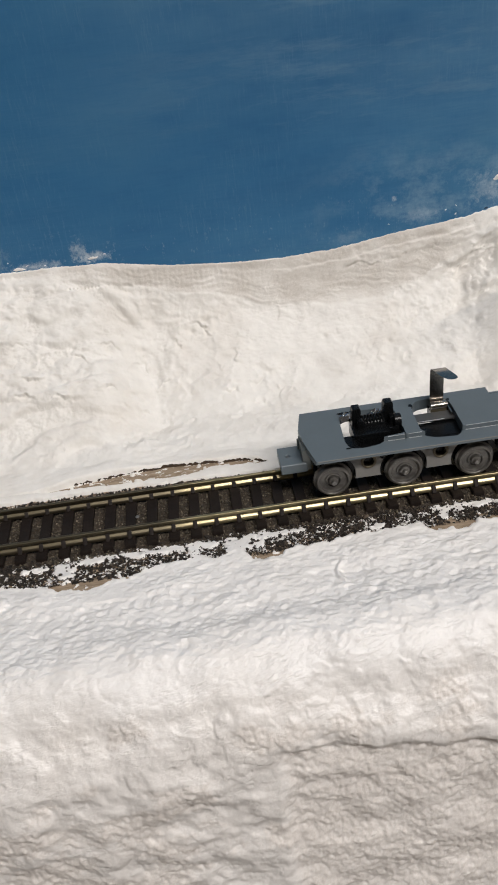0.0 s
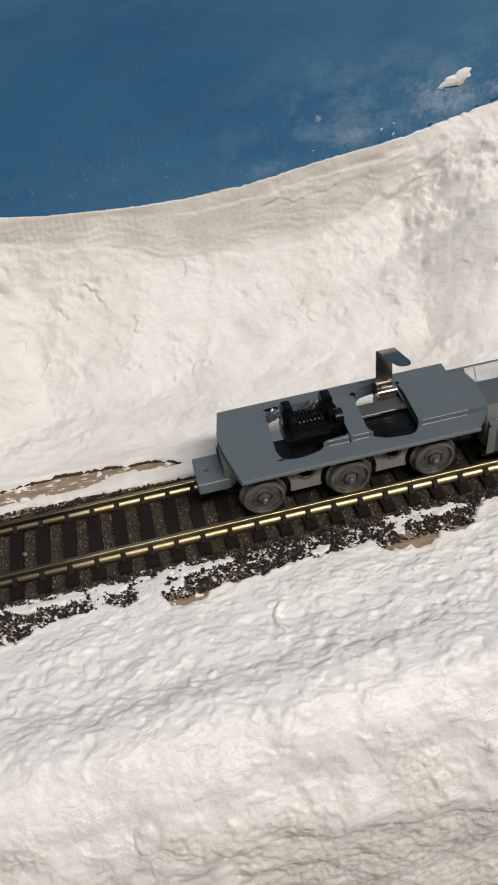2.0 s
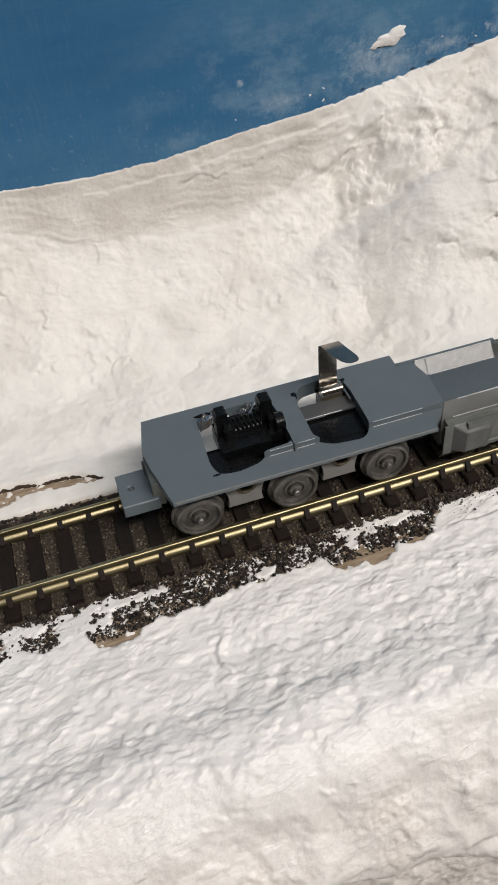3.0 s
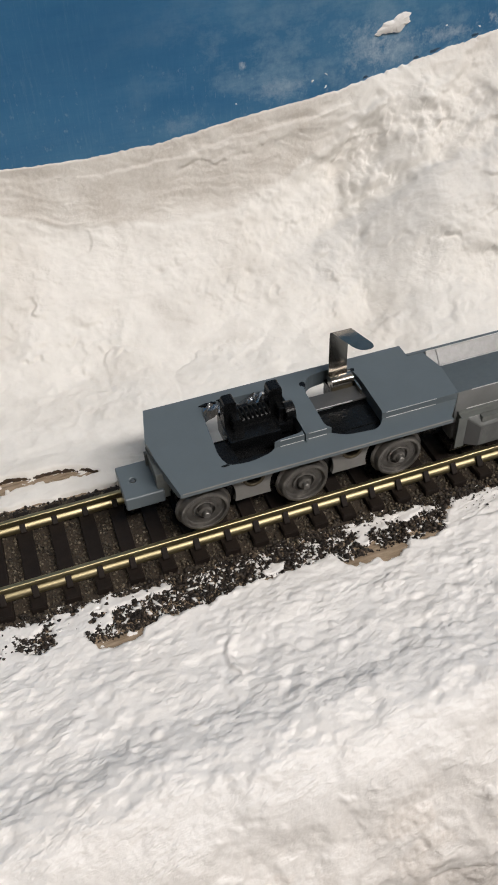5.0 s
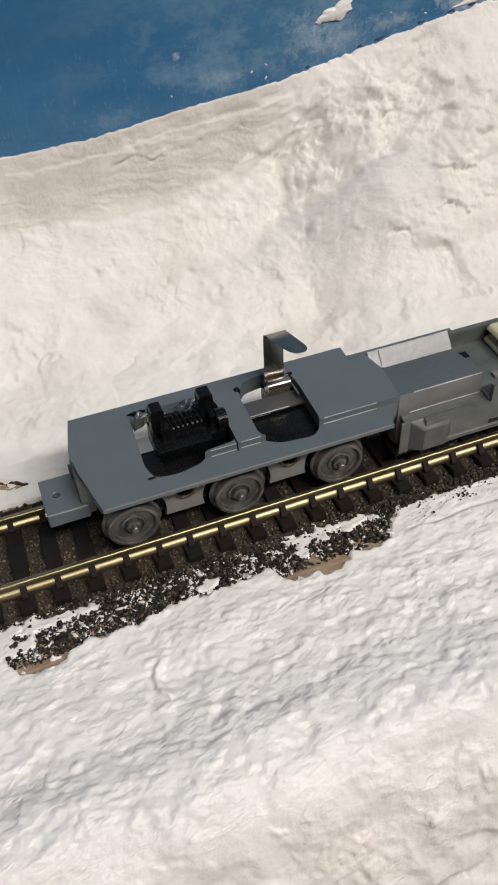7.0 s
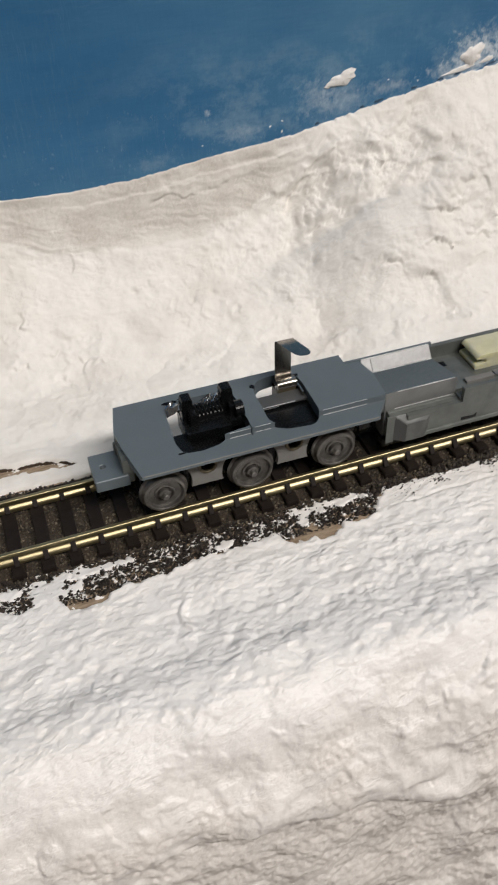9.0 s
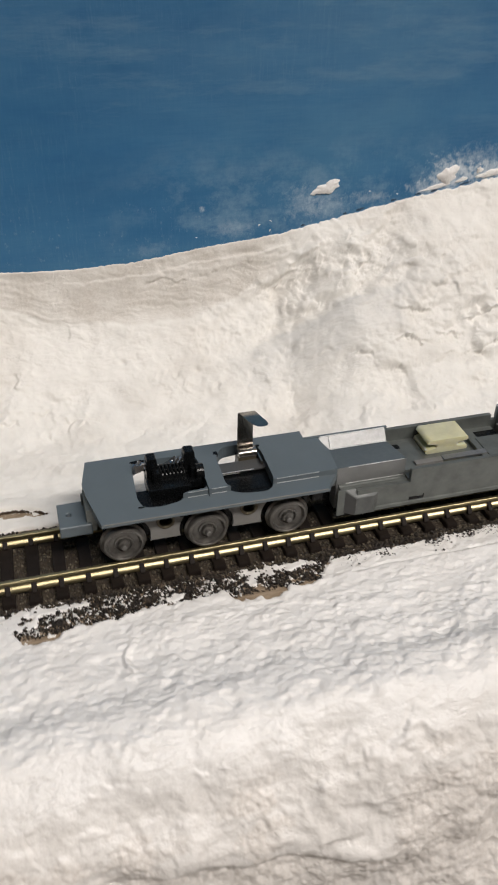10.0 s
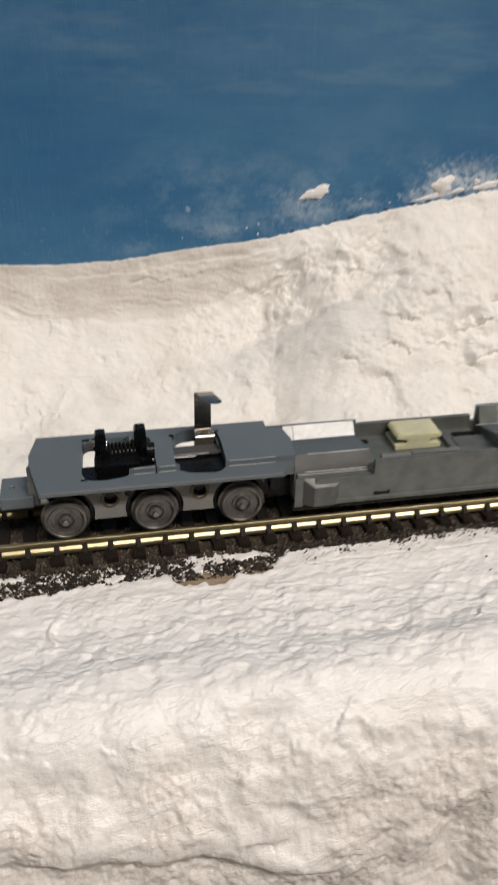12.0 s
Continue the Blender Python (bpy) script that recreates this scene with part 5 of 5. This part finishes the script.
def worm_housing(far):
    bm = bmesh.new()
    box(bm, 4.4, 10.6, -1.5, 1.2, 6.05, 9.2)
    body = finish("worm_housing", turned(bm, far), M_BLACK, chassis, "glossy black plastic worm gear tower", bev=0.25)
    for b in ((2.9, 12.5, -2.95, 0.4, 6.05, 6.9), (2.5, 4.6, -4.6, -0.2, 7.0, 8.5), (2.4, 12.6, -4.75, -2.95, 7.63, 7.8), (4.5, 11.8, 1.0, 2.7, 7.5, 9.0), (10.4, 12.3, -0.8, 2.2, 8.0, 9.3), (4.6, 12.4, 1.0, 4.4, 6.1, 9.2)):
        bm = bmesh.new()
        box(bm, *b)
        finish("housing_step", turned(bm, far), M_BLACK, body, bev=0.2)
    for px, top, wide in ((5.45, 12.6, 0.8), (10.9, 13.0, 0.85)):
        bm = bmesh.new()
        prism(bm, round_outline([(px - wide, 8.3), (px + wide, 8.3), (px + wide, 10.9), (px + 0.9 * wide, top), (px - 0.75 * wide, top), (px - wide, top - 0.5)], 0.35), 1.3, 2.9, "y")
        post = finish("post", turned(bm, far), M_BLACK, body, bev=0.12)
        bm = bmesh.new()
        prism(bm, round_outline([(px - 0.15 * wide, 8.2), (px + 1.5 * wide, 8.2), (px + 1.5 * wide, 10.2), (px + wide, 10.9), (px - 0.1 * wide, 10.9)], 0.25), 0.1, 1.35, "y")
        finish("post_shoulder", turned(bm, far), M_BLACK, post, bev=0.12)
    bm = bmesh.new()
    seg, turns, r0, r1 = 14, 6.5, 0.82, 0.16
    prev = None
    steps = int(turns * seg)
    for i in range(steps + 1):
        a = 2 * math.pi * i / seg
        xx = 6.4 + 3.5 * i / steps
        ring = []
        for k in range(6):
            q = 2 * math.pi * k / 6
            rr = r0 + r1 * math.cos(q)
            ring.append(bm.verts.new((xx + r1 * math.sin(q), 1.8 + rr * math.cos(a), 9.9 + rr * math.sin(a))))
        if prev:
            for k in range(6):
                bm.faces.new((prev[k], prev[(k + 1) % 6], ring[(k + 1) % 6], ring[k]))
        prev = ring
    finish("worm", turned(bm, far), M_MATT, body, smooth=50)
    for x0, x1, y, z, r in ((6.2, 10.2, 1.6, 9.3, 0.8), (11.5, 12.7, 0.5, 9.9, 1.2)):
        bm = bmesh.new()
        prism(bm, [(y + r * math.cos(2 * math.pi * k / 28), z + r * math.sin(2 * math.pi * k / 28)) for k in range(28)], x0, x1, "x")
        finish("drum", turned(bm, far), M_BLACK, body, bev=0.15)
    rng = random.Random(4)
    bm = bmesh.new()
    rows = [[bm.verts.new((3.1 + 0.45 * i + rng.uniform(-0.15, 0.15), 3.6 + 0.42 * j, 9.5 + 0.5 * math.sin(0.5 * i) + rng.uniform(-0.45, 0.45) - 0.25 * abs(j - 2.5))) for j in range(6)] for i in range(19)]
    for a, b in zip(rows, rows[1:]):
        for j in range(5):
            bm.faces.new((a[j], b[j], b[j + 1], a[j + 1]))
    bmesh.ops.solidify(bm, geom=bm.faces[:], thickness=0.12)
    finish("crumpled_film", turned(bm, far), M_FILM, chassis, "glossy crumpled clear film behind the worm")
    # torn black residue round the openings
    for cx, cy, w, h, seed in ((3.9, 5.35, 2.2, 0.7, 1), (5.6, 5.5, 1.2, 0.4, 2), (15.5, 4.6, 0.9, 1.1, 3), (2.9, -4.35, 1.0, 0.3, 4), (22.0, 4.9, 0.9, 0.7, 5)):
        rng = random.Random(seed)
        bm = bmesh.new()
        z = 9.62 if cy > 0 else 8.98
        prism(bm, [(cx + w / 2 * math.cos(a) * rng.uniform(0.5, 1.1), cy + h / 2 * math.sin(a) * rng.uniform(0.4, 1.1)) for a in [2 * math.pi * k / 18 for k in range(18)]], z - 0.35, z + 0.05)
        finish("torn_paint", turned(bm, far), M_BLACK, chassis, "ragged black paint residue")


def contact(far):
    """Nickel strip standing in the second opening, its top bent forward."""
    mid = [(20.1, 4.6, 9.2), (20.1, 4.75, 12.0), (20.12, 4.8, 15.4), (20.13, 4.7, 16.15), (20.2, 4.35, 16.4), (20.55, 2.4, 16.65), (20.95, 0.6, 16.85), (21.08, 0.0, 16.9), (21.17, -0.4, 16.92), (21.22, -0.62, 16.93)]
    half = [1.2, 1.2, 1.2, 1.2, 1.2, 1.18, 1.15, 1.02, 0.75, 0.35]
    bm = bmesh.new()
    rows = []
    for (x, y, z), h in zip(mid, half):
        rows.append([bm.verts.new((x - h, y, z)), bm.verts.new((x + h, y, z))])
    for a, b in zip(rows, rows[1:]):
        bm.faces.new((a[0], a[1], b[1], b[0]))
    bmesh.ops.solidify(bm, geom=bm.faces[:], thickness=0.22)
    st = finish("contact_strip", turned(bm, far), M_NICKEL, chassis, "upright nickel contact strip with a bent top", smooth=40)
    bm = bmesh.new()
    prism(bm, [(4.9 + 0.9 * math.cos(a) - 0.9, 9.4 + 0.75 * math.sin(a)) for a in [2 * math.pi * k / 20 for k in range(20)]], 18.8, 21.6, "x")
    finish("curl", turned(bm, far), M_NICKEL, st, smooth=50)
    bm = bmesh.new()
    box(bm, 18.75, 21.5, 3.25, 3.9, 8.2, 9.15)
    finish("strip_foot", turned(bm, far), M_BRASS, st, "dull brown foot of the strip", bev=0.12)
    bm = bmesh.new()
    box(bm, 15.0, 22.3, 0.9, 3.3, 8.2, 8.5)
    plate = finish("cover_plate", turned(bm, far), M_COVER, chassis, "grey plate inside the second opening", bev=0.12)
    # a pale strip paints the highlight on the plate's rubbed edge
    bm = bmesh.new()
    box(bm, 15.3, 20.4, 0.82, 0.92, 8.44, 8.53)
    finish("edge_glint", turned(bm, far), M_SHINE, plate, "thin bright strip painting the glint on a rubbed metal edge")
    bm = bmesh.new()
    box(bm, 15.0, 22.4, -2.95, 1.2, 6.05, 7.9)
    box(bm, 15.0, 22.4, -4.95, -2.95, 7.63, 7.8)
    box(bm, 18.9, 22.6, 2.9, 6.0, 6.1, 8.2)
    finish("inner_block", turned(bm, far), M_BLACK, chassis, bev=0.2)
    bm = bmesh.new()
    box(bm, 21.75, 22.05, 1.6, 4.9, 8.3, 9.2)
    finish("side_tab", turned(bm, far), M_NICKEL, chassis, bev=0.08)


def end_box(far):
    """The solid block next to the deck, with its filed sloping plate and tank side."""
    up = 0.9 if far else 0.0
    bm = bmesh.new()
    prism(bm, [(-3.55, 9.58), (3.35, 7.85), (4.75, 9.4 + up), (5.1, 9.4 + up), (5.1, 2.0), (-3.55, 2.0)], 31.85, 41.9 if far else 42.8, "x")
    prism(bm, [(-3.42, 9.3), (3.2, 7.7), (4.7, 9.0), (5.0, 9.0), (5.0, 6.4), (-3.42, 6.4)], 30.4, 31.8, "x")
    finish("end_block", turned(bm, far), M_CAST, chassis, "grey cast block with a warm sheen on its side", bev=0.07)
    bm = bmesh.new()
    box(bm, 29.9, 31.6, -3.3, 4.2, 6.7, 8.5)
    finish("block_neck", turned(bm, far), M_CAST, chassis, bev=0.12)
    bm = bmesh.new()
    box(bm, 27.65, 31.8, -1.6, 3.2, 1.6, 6.35)
    box(bm, 28.6, 30.35, -2.7, 2.6, 3.4, 6.6)
    finish("dark_frame", turned(bm, far), M_BLACK, chassis, "dark plastic end of the gear case", bev=0.15)
    bm = bmesh.new()
    prism(bm, [(-3.5, 9.64), (3.38, 7.92), (3.38, 7.8), (-3.5, 9.5)], 31.5, 41.8 if far else 42.7, "x")
    finish("block_top", turned(bm, far), M_DULL, chassis, bev=0.03)
    bm = bmesh.new()
    for x0, x1 in ((31.9, 33.3), (33.38, 38.9 if far else 42.7)):
        prism(bm, [(3.33, 7.95), (4.75, 9.72 + up), (4.75, 9.4 + up), (3.35, 7.75)], x0, x1, "x")
    finish("sloping_plate", turned(bm, far), M_BRIGHT, chassis, "bright filed sloping metal face", bev=0.05)
    if far:
        bm = bmesh.new()
        prism(bm, [(3.33, 7.95), (4.75, 9.72 + up), (4.75, 9.4 + up), (3.35, 7.75)], 38.95, 41.85, "x")
        finish("block_shoulder", turned(bm, far), M_ZINC, chassis, bev=0.05)
        bm = bmesh.new()
        box(bm, 41.8, 43.1, 4.7, 5.3, 2.9, 8.0)
        finish("wall_link", turned(bm, far), M_ZINC, chassis, bev=0.05)
    bm = bmesh.new()
    prism(bm, [(4.75, 9.72 + up), (5.15, 9.72 + up), (5.15, 7.5), (4.75, 7.5)], 29.5, 42.2 if far else 43.2, "x")
    finish("back_rail", turned(bm, far), M_DECK, chassis, bev=0.06)
    bm = bmesh.new()
    prism(bm, [(-3.5, 6.6), (-3.9, 6.58), (-4.0, 6.42), (-4.72, 6.40), (-4.72, 1.95), (-3.5, 1.95)], 32.2, 43.0, "x")
    finish("tank_ledge", turned(bm, far), M_ZINC, chassis, "dull cast ledge along the tank", bev=0.05)
    bm = bmesh.new()
    prism(bm, [(32.75, -4.7), (34.4, -5.75), (37.3, -5.75), (38.0, -5.41), (38.0, -4.7)], 2.05, 6.3)
    for v in bm.verts:
        if v.co.z > 4 and v.co.y < -5.0:
            v.co.z = 5.15 if v.co.y < -5.7 else 5.6
    finish("tank_lug", turned(bm, far), M_LUG, chassis, "dark worn lug on the tank side", bev=0.14)
    # thin dark sheet over the lug's end face, painting its shaded side
    bm = bmesh.new()
    prism(bm, [(32.74, -4.76), (34.36, -5.80), (34.42, -5.72), (32.80, -4.66)], 2.1, 6.2)
    for v in bm.verts:
        if v.co.z > 4:
            v.co.z = 5.1 if v.co.y < -5.3 else 6.15
    finish("lug_end_shade", turned(bm, far), M_COVER, chassis, "dark sheet painting the shade on the end of the lug")
    bm = bmesh.new()
    box(bm, 31.75, 33.0, -4.86, -4.6, 1.7, 6.38)
    finish("tank_end_plate", turned(bm, far), M_ZINC, chassis, "narrow grey upright plate beside the lug", bev=0.05)
    # rubbed metal edges, with their highlights put into pale strips
    for y, z, x0, x1 in ((-3.56, 9.58, 33.6, 42.4), (-3.56, 6.64, 33.4, 42.6), (3.35, 7.97, 33.6, 42.6), (4.74, 9.66 + up, 32.0, 42.6)):
        bm = bmesh.new()
        prism(bm, [(y - 0.05, z - 0.05), (y + 0.04, z - 0.04), (y + 0.03, z + 0.05), (y - 0.04, z + 0.03)], x0, x1, "x")
        finish("edge_glint", turned(bm, far), M_SHINE, chassis, "thin bright strip painting the glint on a rubbed metal edge")


def step_edges(far):
    # pale strips paint the highlights along the rubbed step edges
    for x0, x1 in ((9.6, 12.4), (13.0, 15.2), (22.6, 29.0)):
        for y, z in ((-3.55, 9.6), (-3.58, 8.77)):
            bm = bmesh.new()
            prism(bm, [(y - 0.035, z - 0.04), (y + 0.03, z - 0.03), (y + 0.025, z + 0.03), (y - 0.03, z + 0.02)], x0, x1, "x")
            finish("edge_glint", turned(bm, far), M_SHINE, chassis, "thin bright strip painting the glint on a rubbed metal edge")
    # paler strip painted in for the highlight on the deck's front edge
    bm = bmesh.new()
    prism(bm, [(-6.66, 8.66), (-6.56, 8.70), (-6.58, 8.79), (-6.66, 8.74)], -2.6, 29.4, "x")
    finish("edge_glint", turned(bm, far), M_GEARBOX, chassis, "thin pale strip painting the glint of the deck edge")


def trough():
    bm = bmesh.new()
    box(bm, 43.0, 61.6, 4.7, 5.4, 2.9, 9.0)
    finish("trough_wall", bm, M_ZINC, chassis, "dull cast back wall of the motor trough", bev=0.07)
    bm = bmesh.new()
    low = 34.6, 43.0, 61.6, 2 * CENTRE - 34.6
    prism(bm, [(low[0], 2.2), (low[0], 6.36), (low[1], 6.36), (low[1], 8.7), (low[2], 8.7), (low[2], 6.36), (low[3], 6.36), (low[3], 2.2)], -5.4, -4.74, "y")
    finish("side_wall", bm, M_ZINC, chassis, "dull grey cast side of tank and motor trough", bev=0.08)
    # added black block that fills the shaded gap between tank and rails
    bm = bmesh.new()
    box(bm, 31.6, 2 * CENTRE - 31.6, -4.3, 4.3, 0.7, 2.1)
    finish("tank_shade_block", bm, M_BLACK, chassis, "black block added under the tank to keep the gap in shade", bev=0.2)
    bm = bmesh.new()
    box(bm, 42.8, 61.8, -5.0, 5.0, 2.4, 6.8)
    box(bm, 42.8, 46.8, -3.4, 3.5, 6.5, 7.2)
    box(bm, 56.0, 57.0, -3.6, 3.9, 6.5, 7.5)
    finish("trough_floor", bm, M_ZINC, chassis, bev=0.08)
    bm = bmesh.new()
    box(bm, 36.95, 2 * CENTRE - 36.95, -5.62, -5.36, 2.2, 2.9)
    for v in bm.verts:
        if v.co.y < -5.5 and v.co.z > 2.5:
            v.co.z -= 0.12
    finish("lower_lip", bm, M_ZINC, chassis, bev=0.05)
    bm = bmesh.new()
    prism(bm, round_outline([(47.9, 6.8), (55.0, 6.8), (55.0, 7.55), (53.2, 7.75), (53.2, 8.35), (55.0, 8.5), (54.9, 9.25), (48.4, 9.3), (47.9, 8.6), (49.7, 8.35), (49.7, 7.75), (47.9, 7.55)], 0.35), -0.1, 4.3, "y")
    finish("motor_saddle", bm, M_IVORY, chassis, "ivory nylon motor saddle", smooth=40, bev=0.4)
    bm = bmesh.new()
    box(bm, 49.6, 57.0, -2.9, -1.8, 7.4, 7.65)
    finish("side_spring", bm, M_BRIGHT, chassis, "pale metal spring strip", bev=0.06)
    bm = bmesh.new()
    box(bm, 45.0, 49.5, -2.9, -1.9, 6.9, 7.55)
    finish("dark_bar", bm, M_GEARBOX, chassis, bev=0.1)
    bm = bmesh.new()
    box(bm, 42.9, 44.5, 1.9, 3.0, 7.0, 7.24)
    box(bm, 58.1, 61.7, 2.0, 3.6, 6.7, 6.86)
    prism(bm, [(43.2, 3.0), (45.6, 3.0), (45.6, 3.75), (45.2, 3.4), (43.2, 3.55)], -5.46, -5.2, "y")
    finish("slot", bm, M_BLACK, chassis)
    bm = bmesh.new()
    box(bm, 57.4, 63.4, -4.6, 1.8, 6.75, 7.2)
    finish("floor_plate", bm, M_ZINC, chassis, bev=0.08)


for far in (False, True):
    deck(far)
    step_edges(far)
    coupler(far)
    gearbox(far)
    for cx in (0.0, 12.1, 24.2):
        wheelset(cx, far)
    worm_housing(far)
    contact(far)
    end_box(far)
trough()

# ---- ceiling lamp ----
bm = bmesh.new()
box(bm, -125, 1405, -1110, -790, 1405, 1450)
tagged(finish("ceiling_lamp", bm, M_CEIL, bev=4.0), "long flat white ceiling lamp", "ceiling lamp")
